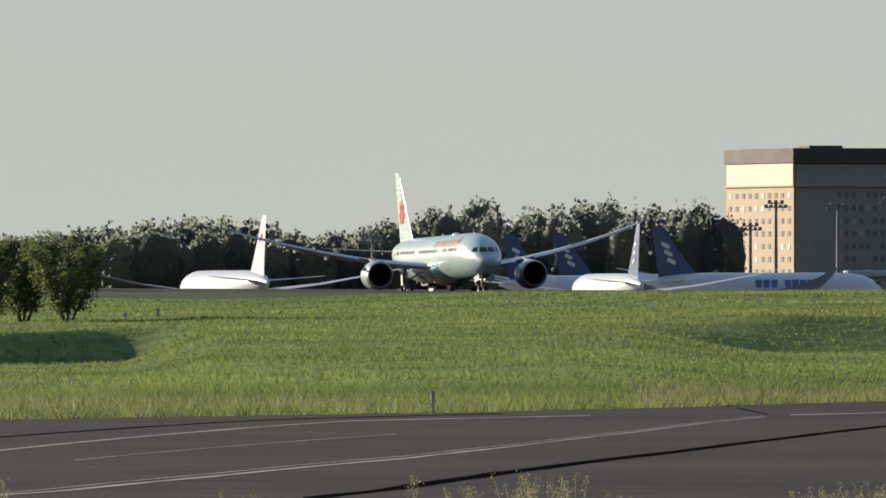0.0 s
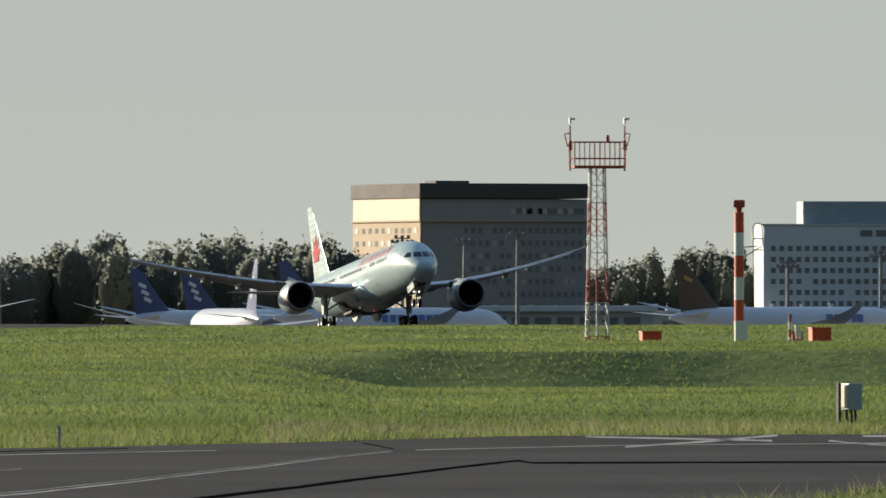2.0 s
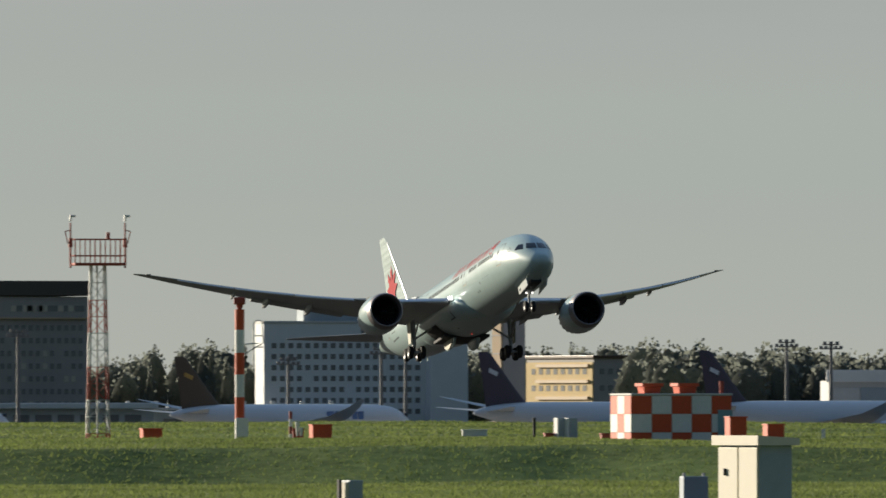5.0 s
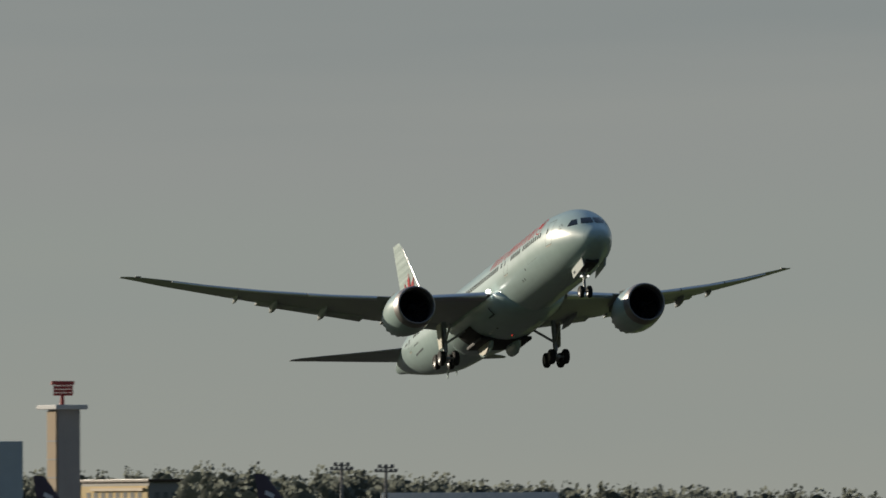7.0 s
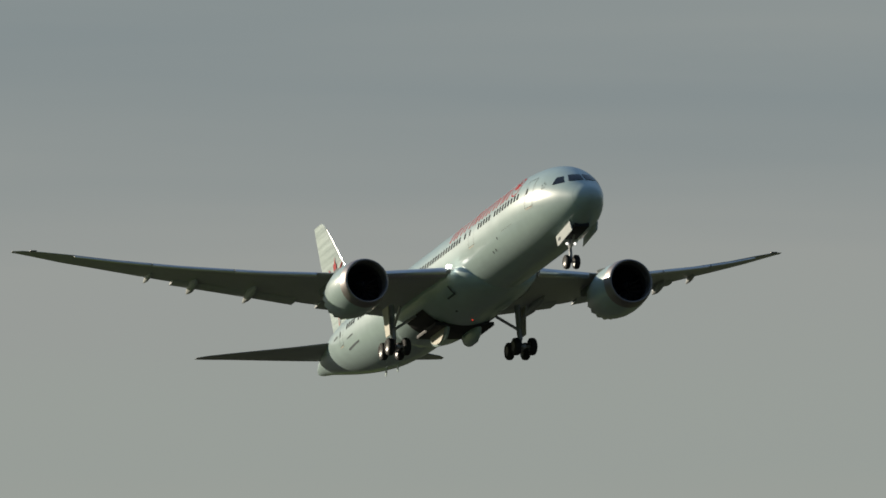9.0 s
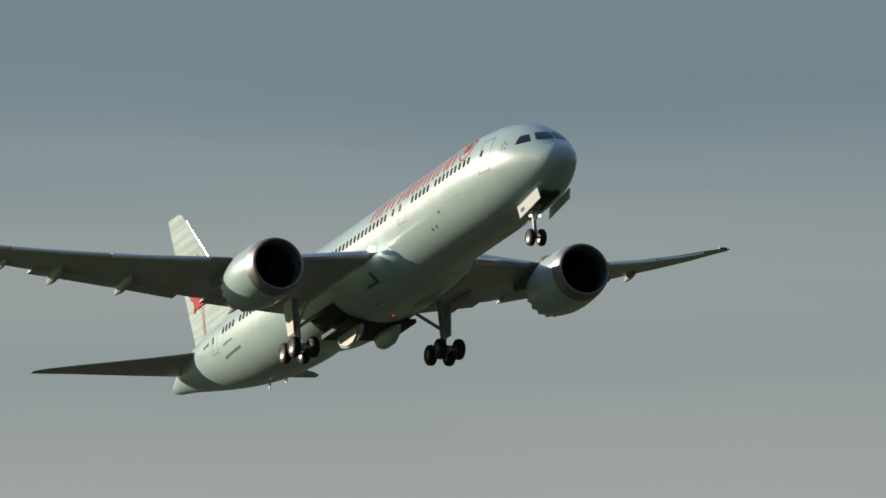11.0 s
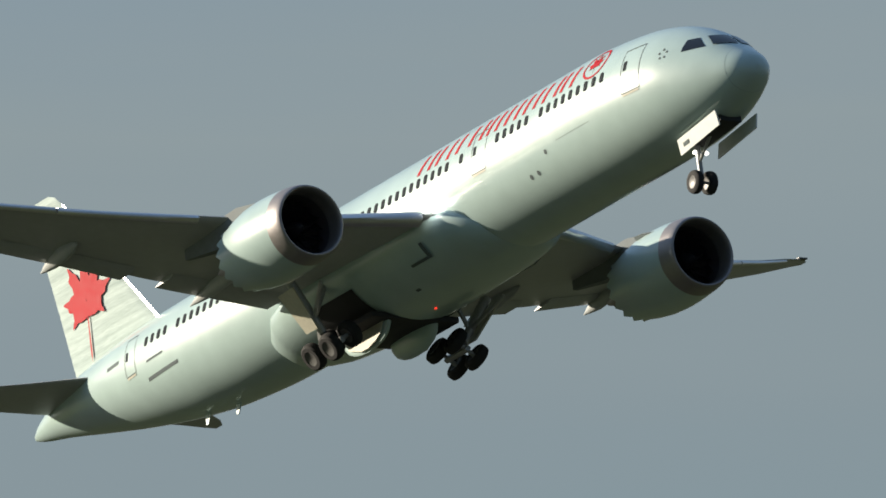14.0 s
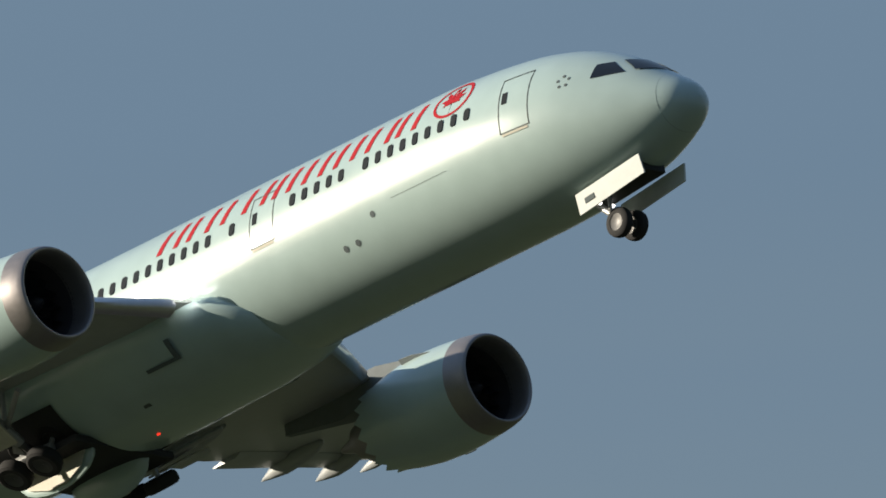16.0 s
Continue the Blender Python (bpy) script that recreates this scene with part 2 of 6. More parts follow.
def ground_z(x, y):
    r, az = math.hypot(x, y), math.degrees(math.atan2(x, y))
    wig = 9 * noise.noise((az * 0.6, 3.1, 0.0)) + 1.5 * noise.noise((az * 2.0, 7.7, 0.0))
    s = min(1, max(0, (az - 11.0) / 0.9)) if az > 10 else min(1, max(0, (9.35 - az) / 0.5))
    s = s * s * (3 - 2 * s)
    rr = r + wig * s * max(0, 1 - abs(r - 548) / 60)
    if az < 9.6 or az > 11.4:
        d = rr - 547
        rr = 547 + math.copysign(abs(d) + (10 if az < 10 else 5 * min(1, (az - 11.4) / 0.5)) * max(0, min(abs(d) / 5, 1, (80 - abs(d)) / 70)), d)
    z = s * np.interp(rr, ST[:, 0], ST[:, 1]) + (1 - s) * np.interp(r, GE[:, 0], GE[:, 1])
    if az < 9.6 and r > 545:
        z -= 0.5 * s * max(0, 1 - (r - 545) / 250)
    if az < 10.6 and r > 560:
        z -= 0.5 * min(1, (10.6 - az) / 1.3) * max(0, min(1, (r - 560) / 200, (1300 - r) / 200))
    if az < 9.7 and 380 < r < 600:
        z -= 0.45 * s * max(0, min(1, (r - 380) / 120, (556 - r) / 12))
    if 340 < r < 1000:
        f = min(1, (r - 340) / 60, (1000 - r) / 100)
        z += f * (0.24 * noise.noise((x / 16, y / 34, 0.0)) + 0.08 * noise.noise((x / 5, y / 9, 2.0)))
    if x > 120 and y < 1900 and r > 60:
        f = min(1, max(0, (70 - abs(x - 302)) / 30))
        z = z * (1 - f)
    return float(z)


def build_ground():
    az = [-180 + 4 * k for k in range(44)] + [-4 + 1.0 * k for k in range(10)] + [6 + 0.1 * k for k in range(120)] + [18 + 1.0 * k for k in range(12)] + [30 + 5 * k for k in range(30)]
    rad = [2, 8, 20, 40, 60, 80, 100, 120, 140, 160, 180, 200, 225, 250, 270, 285, 300, 320, 340, 360]
    rad += [375 + 12 * k for k in range(12)] + [512 + 0.8 * k for k in range(86)] + [586, 590, 595, 600, 607, 615, 625] + [640 + 20 * k for k in range(20)]
    rad += [1060, 1150, 1300, 1500, 1650, 1800, 1900, 2000, 2200, 2600, 3200, 4000, 6000, 12000]
    bm = bmesh.new()
    rings = [[(r * math.sin(radians(a)), r * math.cos(radians(a)), ground_z(r * math.sin(radians(a)), r * math.cos(radians(a)))) for a in az] for r in rad]
    vs = [[bm.verts.new(p) for p in ring] for ring in rings]
    n = len(az)
    for i in range(len(rad) - 1):
        for k in range(n):
            f = bm.faces.new((vs[i][k], vs[i][(k + 1) % n], vs[i + 1][(k + 1) % n], vs[i + 1][k]))
            # outlying ground keeps a darker colour, set for bounce light on the jet
            if 5 < az[k] < 19 and 100 < rad[i] < 1100:
                f.material_index = 1
    bm.faces.new(vs[0])
    g = part("ground", bm, M_GRASS, second=M_TURF)
    return tagged(g, "rolling airfield ground covered with mown green grass", "ground", kind="structure")


build_ground()


# ---- the departing jet: x forward from the nose, y to its left, z up from the body's axis ----
BODY = ((0.2, -0.95, -0.95, 0.0), (0.3, -0.58, -1.3, 0.37), (0.65, -0.2, -1.63, 0.84), (1.1, 0.12, -1.9, 1.12), (2.0, 0.84, -2.3, 1.52),
        (3.0, 1.46, -2.57, 1.9), (4.0, 1.95, -2.74, 2.22), (5.0, 2.31, -2.85, 2.47), (6.5, 2.64, -2.93, 2.7), (8.5, 2.86, -2.98, 2.83),
        (10.5, 2.985, -2.985, 2.885), (40, 2.985, -2.985, 2.885), (45, 2.985, -2.72, 2.84), (49, 2.95, -2.2, 2.66), (53, 2.8, -1.45, 2.22),
        (57, 2.5, -0.55, 1.5), (60, 2.05, 0.15, 0.88), (62, 1.5, 0.55, 0.42), (62.8, 1.15, 0.8, 0.12))


def skin(s, z, side, out=0.0):
    """A point of the body's skin at station s and height z, on side -1 (starboard) or 1."""
    top, bot, w = curve_at(BODY, s)
    c, h = (top + bot) / 2, (top - bot) / 2
    q = max(-0.999, min(0.999, (z - c) / h))
    y = w * math.sqrt(1 - q * q)
    nrm = Vector((0, side * y / max(w * w, 1e-6), (z - c) / (h * h))).normalized()
    return Vector((-s, side * y, z)) + out * nrm


def patch(bm, s0, s1, z0, z1, side, lean=0.0, out=0.012, nz=6, ns=2):
    """A thin panel that follows the skin between two stations and heights; lean shifts its top forward."""
    rows = []
    for i in range(nz + 1):
        v = i / nz
        z = z0 + (z1 - z0) * v
        rows.append([skin(s0 + (s1 - s0) * k / ns - lean * v, z, side, out) for k in range(ns + 1)])
    vs = [[bm.verts.new(p) for p in r] for r in rows]
    for i in range(nz):
        for k in range(ns):
            bm.faces.new((vs[i][k], vs[i][k + 1], vs[i + 1][k + 1], vs[i + 1][k]))
    return bm


def blob_on_skin(bm, s, z, rs, rz, side, out, n=20, fn=None):
    """A flat shape on the skin round (s, z)."""
    c = bm.verts.new(skin(s, z, side, out))
    ring = []
    for k in range(n):
        a = 2 * math.pi * k / n
        q = fn(a) if fn else 1.0
        ring.append(bm.verts.new(skin(s - rs * q * math.cos(a), z + rz * q * math.sin(a), side, out)))
    for k in range(n):
        bm.faces.new((c, ring[k], ring[(k + 1) % n]))
    return bm


def leaf_radius(a):
    """Outline of a plain pointed leaf, a = 0 forward, pi/2 up."""
    d = ((a - math.pi / 2 + math.pi) % (2 * math.pi)) - math.pi
    d = abs(d)
    knots = ((0, 1.0), (0.07, 0.78), (0.16, 0.8), (0.2, 0.62), (0.33, 0.46), (0.45, 0.42), (0.52, 0.66), (0.61, 0.72), (0.68, 1.0), (0.76, 0.8), (0.9, 0.8), (0.94, 0.6), (1.1, 0.5),
             (1.22, 0.62), (1.32, 0.68), (1.4, 0.95), (1.5, 0.74), (1.62, 0.72), (1.7, 0.56), (1.95, 0.58), (2.1, 0.74), (2.2, 0.5), (2.6, 0.36), (3.0, 0.3), (3.09, 0.28), (3.115, 1.12), (3.15, 1.12))
    return float(np.interp(d, [k[0] for k in knots], [k[1] for k in knots]))


def airfoil(n=11):
    """Closed section (0 at the nose, 1 at the tail), unit thickness."""
    xs = [0.5 * (1 - math.cos(math.pi * k / n)) for k in range(n + 1)]
    th = [2.6 * (0.2969 * math.sqrt(x) - 0.126 * x - 0.3516 * x**2 + 0.2843 * x**3 - 0.1015 * x**4) / 0.6 for x in xs]
    up = [(x, 0.55 * t + 0.03 * math.sin(math.pi * x)) for x, t in zip(xs, th)]
    lo = [(x, -0.45 * t + 0.03 * math.sin(math.pi * x)) for x, t in zip(xs, th)]
    return up + lo[-2:0:-1]


def wing_loft(bm, stations, side, vertical=False):
    """stations: (span, lead x, trail x, z, thickness, droop)."""
    rings = []
    for y, lx, tx, z, tk, droop in stations:
        ring = []
        for u, v in airfoil():
            x = lx + (tx - lx) * u
            dz = v * tk - droop * max(0, u - 0.72) * 1.2
            ring.append((x, side * dz, y) if vertical else (x, side * y, z + dz))
        rings.append(ring)
    return loft(bm, rings)


WING = ((1.5, -20.9, -35.4, -1.28, 1.9, 0.25), (2.9, -21.95, -35.4, -1.08, 1.75, 0.28), (6, -24.05, -35.5, -0.7, 1.35, 0.3), (10, -26.95, -35.7, -0.18, 1.02, 0.28),
        (15, -30.5, -36.5, 0.87, 0.78, 0.2), (20, -34.0, -38.2, 2.12, 0.58, 0.12), (24, -36.8, -39.75, 3.26, 0.42, 0.04), (26.8, -38.75, -41.15, 4.15, 0.3, 0),
        (28.5, -40.2, -41.85, 4.72, 0.2, 0), (29.6, -41.3, -42.3, 5.08, 0.12, 0), (30.15, -42.0, -42.5, 5.24, 0.05, 0))


def wing_at(y, u):
    t = [(w[0], w[1], w[2], w[3], w[4], w[5]) for w in WING]
    v = [np.interp(y, [q[0] for q in t], [q[k] for q in t]) for k in range(1, 6)]
    return Vector((v[0] + (v[1] - v[0]) * u, y, v[2] - v[4] * max(0, u - 0.72) * 1.2)), v[3]


def wheel(bm_t, bm_r, c, r, w):
    """A tyre with rounded shoulders and a dished rim, axle across."""
    n = 28
    for bm, prof in ((bm_t, ((-0.5, 0.56), (-0.5, 0.82), (-0.36, 0.96), (-0.15, 1.0), (0.15, 1.0), (0.36, 0.96), (0.5, 0.82), (0.5, 0.56))),
                     (bm_r, ((-0.3, 0.03), (-0.34, 0.3), (-0.44, 0.5), (-0.46, 0.57), (0.46, 0.57), (0.44, 0.5), (0.34, 0.3), (0.3, 0.03)))):
        rings = [[(c[0] + r * q * math.cos(2 * math.pi * k / n), c[1] + w * p, c[2] + r * q * math.sin(2 * math.pi * k / n)) for k in range(n)] for p, q in prof]
        loft(bm, rings, True, False)


def wheel_part(parent, c, r, w):
    bt, br = bmesh.new(), bmesh.new()
    wheel(bt, br, (0, 0, 0), r, w)
    t = part("wheel", bt, M_TYRE, parent, "black rubber tyre", at=c)
    part("rim", br, M_RIM, t, "grey metal rim")
    return t


def panel(bm, pts, thick):
    """A plate from its outline, thickened along its normal."""
    p = [Vector(q) for q in pts]
    nrm = (p[1] - p[0]).cross(p[2] - p[0]).normalized() * thick / 2
    a = [bm.verts.new(q + nrm) for q in p]
    b = [bm.verts.new(q - nrm) for q in p]
    bm.faces.new(a)
    bm.faces.new(b[::-1])
    for k in range(len(p)):
        bm.faces.new((a[k], b[k], b[(k + 1) % len(p)], a[(k + 1) % len(p)]))
    return bm


def fan_blade(bm, x, z, y, r, k):
    rows = []
    for i in range(4):
        q = 0.35 + (r - 0.35) * i / 3
        a = 2 * math.pi * k / 18 + 0.12 * (i / 3) ** 2
        rows.append([bm.verts.new((x + 0.1 - 0.4 * j, y + q * math.cos(a + 0.27 * j), z + q * math.sin(a + 0.27 * j))) for j in (0, 0.5, 1)])
    for i in range(3):
        for j in range(2):
            bm.faces.new((rows[i][j], rows[i][j + 1], rows[i + 1][j + 1], rows[i + 1][j]))
    return bm


def fin_half(x, z):
    """Half the fin's thickness at a point of its side."""
    lx = float(np.interp(z, [2.9, 6, 9, 11], [-50.6, -53.6, -56.5, -58.4]))
    tx = float(np.interp(z, [2.9, 6, 9, 11], [-58.8, -59.7, -60.65, -61.25]))
    tk = float(np.interp(z, [2.9, 6, 9, 11], [0.9, 0.68, 0.48, 0.34]))
    u = min(1.0, max(0.0, (x - lx) / (tx - lx)))
    th = 2.6 * (0.2969 * math.sqrt(u) - 0.126 * u - 0.3516 * u**2 + 0.2843 * u**3 - 0.1015 * u**4) / 0.6
    return tk * (0.55 * th + 0.03 * math.sin(math.pi * u))


def build_jet():
    jet = thing("airliner", "pale green-white twin-engine airliner with red tail leaf taking off, wheels down", "airplane")
    # body
    bm = bmesh.new()
    st = [0.205, 0.23, 0.27, 0.33, 0.42, 0.55, 0.75, 1.0, 1.35, 1.7] + [2 + 0.4 * k for k in range(22)] + [11 + 1.45 * k for k in range(20)] + [40 + 0.8 * k for k in range(28)] + [62.2, 62.5, 62.8]
    rings = []
    for s in st:
        top, bot, w = curve_at(BODY, s)
        c, h = (top + bot) / 2, (top - bot) / 2
        rings.append([(-s, w * math.cos(2 * math.pi * k / 64), c + h * math.sin(2 * math.pi * k / 64)) for k in range(64)])
    loft(bm, rings)
    part("fuselage", bm, M_JET, jet, "pale green-white fuselage")
    # fairing between wings and body
    bm = bmesh.new()
    rings = []
    for s, w, lo, zc in ((19.3, 0.4, -2.9, -2.5), (20.1, 2.2, -3.02, -1.9), (21.3, 3.02, -3.2, -1.35), (23.0, 3.36, -3.38, -1.1), (27, 3.5, -3.5, -1.05), (32.5, 3.45, -3.5, -1.1),
                         (35.0, 3.3, -3.42, -1.2), (36.6, 3.0, -3.3, -1.45), (37.8, 2.3, -3.1, -1.95), (38.8, 0.4, -2.9, -2.6)):
        ring = []
        for k in range(40):
            t = 2 * math.pi * (k + 0.5) / 40
            up = math.sin(t) > 0
            ring.append((-s, w * math.cos(t) * (1 - 0.18 * max(0, math.sin(t))), zc + math.sin(t) * (0.95 if up else zc - lo)))
        rings.append(ring)
    loft(bm, rings)
    part("wing_fairing", bm, M_JET, jet, "smooth fairing under the wing roots", smooth=50)
    for side in (-1, 1):  # cooling air inlets in the fairing, their recess shade put on as dark strips
        for s0, s1, t0, t1 in ((23.2, 23.45, 22, 40), (23.45, 24.9, 37, 40), (26.0, 27.6, 60, 63)):
            bm = bmesh.new()
            grid = []
            for i in range(5):
                s = s0 + (s1 - s0) * i / 4
                row = []
                for k in range(5):
                    t = radians(t0 + (t1 - t0) * k / 4)
                    row.append(bm.verts.new((-s, side * 3.46 * math.cos(t), -1.08 - 2.37 * math.sin(t) - 0.02)))
                grid.append(row)
            for i in range(4):
                for k in range(4):
                    bm.faces.new((grid[i][k], grid[i][k + 1], grid[i + 1][k + 1], grid[i + 1][k]))
            part("air_inlet", bm, M_GREYMARK, jet, "inlet slot drawn as a flat dark strip")
    bm = bmesh.new()  # seam of the nose cone
    rings = []
    for s, out in ((1.12, -0.01), (1.124, 0.004), (1.138, 0.004), (1.142, -0.01)):
        top, bot, w = curve_at(BODY, s)
        cc, h = (top + bot) / 2, (top - bot) / 2
        rings.append([(-s, (w + out) * math.cos(2 * math.pi * k / 48), cc + (h + out) * math.sin(2 * math.pi * k / 48)) for k in range(48)])
    loft(bm, rings, caps=False)
    part("nose_cone_seam", bm, M_SEAMPALE, jet, "thin seam of the nose cone")
    # wings
    for side in (-1, 1):
        w = part("wing", wing_loft(bmesh.new(), WING, side), M_WINGGREY, jet, "upswept grey wing", smooth=60)
        # slat along the leading edge, a little drooped and ahead
        for y0, y1 in ((3.6, 8.7), (11.6, 16.6), (16.7, 21.7), (21.8, 26.6)):
            bm = bmesh.new()
            rings = []
            for k in range(5):
                y = y0 + (y1 - y0) * k / 4
                p, tk = wing_at(y, 0)
                ch = wing_at(y, 1)[0].x - p.x
                rings.append([(p.x + 0.25 + ch * u, side * y, p.z - 0.16 + tk * v) for u, v in ((0.1, 0.28), (0.045, 0.24), (0.012, 0.12), (0.0, -0.02), (0.012, -0.16), (0.035, -0.22), (0.05, -0.08), (0.07, 0.1))])
            loft(bm, rings)
            part("slat", bm, M_LEAD, w, "bare metal slat", smooth=60)
        # flaps, lowered a little
        for y0, y1 in ((3.6, 9.2), (10.9, 19.5)):
            bm = bmesh.new()
            rings = []
            for k in range(4):
                y = y0 + (y1 - y0) * k / 3
                p, tk = wing_at(y, 0.9)
                q, _ = wing_at(y, 1.0)
                rings.append([(p.x + 0.3, side * y, p.z - 0.05), (p.x, side * y, p.z + 0.12), (q.x - 0.35, side * y, q.z - 0.14), (q.x - 0.35, side * y, q.z - 0.18), (p.x, side * y, p.z - 0.2)])
            loft(bm, rings)
            part("flap", bm, M_WINGGREY, w, "lowered grey flap", smooth=60)
        for y in (7.2, 14.3, 18.2, 21.2):
            p, _ = wing_at(y, 0.62)
            q, _ = wing_at(y, 1.0)
            k = 1.0 if y < 20 else 0.6
            bm = bmesh.new()
            rings = []
            ln = (q.x - p.x) - 0.9 * k
            for u, r in ((0, 0.05), (0.12, 0.3), (0.35, 0.42), (0.6, 0.4), (0.85, 0.2), (1.0, 0.03)):
                rings.append([(p.x + ln * u, side * y + 0.62 * r * k * math.cos(a), p.z + (q.z - p.z - 0.3 * k) * u * u - 0.2 * k + r * k * math.sin(a)) for a in [2 * math.pi * j / 14 for j in range(14)]])
            loft(bm, rings)
            part("flap_track_fairing", bm, M_WINGGREY, w, "pointed flap track fairing", smooth=60)
        bm = bmesh.new()
        p, _ = wing_at(29.0, 0.02)
        box(bm, (p.x + 0.05, side * 29.0, p.z + 0.02), (0.3, 0.5, 0.08), 0.03)
        part("tip_lamp", bm, M_RIM, w, "clear wing tip lamp cover")
        # landing light in the wing root
        bm = bmesh.new()
        box(bm, (-21.95, side * 3.48, -0.88), (0.4, 0.34, 0.24), 0.06)
        part("root_lamp", bm, M_LAMP, w, "lit landing light in the wing root")
        # engine: nacelle, lip, fan, spinner, core, pylon
        ey, ez = side * 10.15, -2.18
        bm = bmesh.new()
        lathe(bm, ((-21.85, 1.795), (-22.2, 1.83), (-22.8, 1.88), (-23.6, 1.91), (-24.6, 1.87), (-25.5, 1.74), (-26.2, 1.58), (-26.35, 1.54)), 72, ez, ey, 18, 0.32)
        lathe(bm, ((-26.3, 1.5), (-25.2, 1.54), (-23.5, 1.46)), 72, ez, ey)
        na = part("nacelle", bm, M_JET, jet, "pale green-white engine nacelle with toothed rear edge", smooth=50)
        bm = bmesh.new()
        lathe(bm, ((-21.85, 1.8), (-21.5, 1.755), (-21.2, 1.7), (-21.02, 1.64), (-20.95, 1.59), (-20.95, 1.54), (-21.03, 1.49), (-21.3, 1.45), (-21.9, 1.45)), 72, ez, ey)
        part("inlet_lip", bm, M_LIP, na, "dull metal inlet lip", smooth=60)
        bm = bmesh.new()
        lathe(bm, ((-21.8, 1.45), (-22.6, 1.49), (-23.0, 1.5), (-23.1, 0.05)), 48, ez, ey)
        part("inlet_duct", bm, M_DUCT, na, "dark inlet duct")
        for k in range(18):
            part("fan_blade", fan_blade(bmesh.new(), -22.55, ez, ey, 1.47, k), M_FAN, na, smooth=0)
        bm = bmesh.new()
        lathe(bm, ((-21.75, 0.02), (-21.85, 0.12), (-22.1, 0.25), (-22.45, 0.38), (-22.7, 0.4)), 24, ez, ey)
        part("spinner", bm, M_FAN, na, "dark spinner", smooth=60)
        bm = bmesh.new()
        lathe(bm, ((-25.2, 1.05), (-26.4, 1.0), (-27.4, 0.78), (-27.9, 0.62), (-28.0, 0.4), (-28.9, 0.1)), 40, ez, ey)
        part("core_nozzle", bm, M_LIP, na, "brown-grey exhaust nozzle", smooth=60)
        bm = bmesh.new()
        rings = []
        for x, zt, zb, w2 in ((-23.2, -0.5, -0.7, 0.05), (-24.5, -0.22, -0.8, 0.24), (-26.5, 0.1, -0.9, 0.34), (-28.5, 0.05, -1.2, 0.3), (-31.5, -0.1, -0.75, 0.12)):
            rings.append([(x, ey + w2, zb), (x, ey + w2, zt), (x, ey - w2, zt), (x, ey - w2, zb)])
        loft(bm, rings)
        part("pylon", bm, M_PYLON, na, "engine pylon", smooth=60)
        bm = bmesh.new()  # strake on the inboard shoulder
        a = radians(50)
        yo = -side
        panel(bm, [(-22.6, ey + yo * 1.82 * math.cos(a), ez + 1.82 * math.sin(a)), (-24.3, ey + yo * 1.86 * math.cos(a), ez + 1.86 * math.sin(a)),
                   (-24.3, ey + yo * 2.1 * math.cos(a), ez + 2.1 * math.sin(a)), (-23.7, ey + yo * 2.06 * math.cos(a), ez + 2.06 * math.sin(a))], 0.05)
        part("strake", bm, M_PYLON, na, smooth=0)
        # tailplane
        bm = bmesh.new()
        wing_loft(bm, ((0.8, -53.6, -60.2, 1.25, 0.75, 0), (4, -56.6, -61.0, 1.5, 0.5, 0), (7.5, -59.7, -62.0, 1.82, 0.3, 0), (9.2, -61.3, -62.6, 1.98, 0.16, 0), (9.85, -62.2, -62.8, 2.05, 0.05, 0)), side)
        part("tailplane", bm, M_WINGGREY, jet, "grey tailplane", smooth=60)
    # fin and its leaf
    bm = bmesh.new()
    wing_loft(bm, ((2.0, -49.0, -58.6, 0, 0.95, 0), (2.9, -50.6, -58.8, 0, 0.9, 0), (6, -53.6, -59.7, 0, 0.68, 0), (9, -56.5, -60.65, 0, 0.48, 0), (11.0, -58.4, -61.25, 0, 0.34, 0),
                   (11.65, -59.15, -61.4, 0, 0.22, 0), (11.85, -59.7, -61.45, 0, 0.06, 0)), 1, True)
    fin = part("fin", bm, M_FIN, jet, "white tail fin with faint grey hatching", smooth=60)
    bm = bmesh.new()
    wing_loft(bm, ((3.0, -50.45, -51.2, 0, 0.2, 0), (6, -53.45, -54.2, 0, 0.2, 0), (9, -56.35, -57.1, 0, 0.18, 0), (11.1, -58.4, -59.0, 0, 0.14, 0)), 1, True)
    part("fin_edge", bm, M_LEAD, fin, "bright metal leading edge", smooth=60)
    for side in (-1, 1):
        bm = bmesh.new()
        c = Vector((-56.9, 0.0, 5.9))
        n = 200
        vs = []
        for k in range(n):
            a = 2 * math.pi * k / n
            q = leaf_radius(a)
            x, z = c.x + q * 2.5 * math.cos(a), c.z + q * 2.7 * math.sin(a)
            vs.append((x, z))
        cx, cz = c.x, c.z
        rings = []
        for q in (0.02, 0.25, 0.5, 0.75, 1.0):
            ring = []
            for x, z in vs:
                px, pz = cx + (x - cx) * q, cz + (z - cz) * q
                ring.append(bm.verts.new((px, side * (fin_half(px, pz) + 0.02), pz)))
            rings.append(ring)
        for i in range(4):
            for k in range(n):
                bm.faces.new((rings[i][k], rings[i][(k + 1) % n], rings[i + 1][(k + 1) % n], rings[i + 1][k]))
        part("leaf_mark", bm, M_RED, fin, "large red leaf marking", smooth=0)
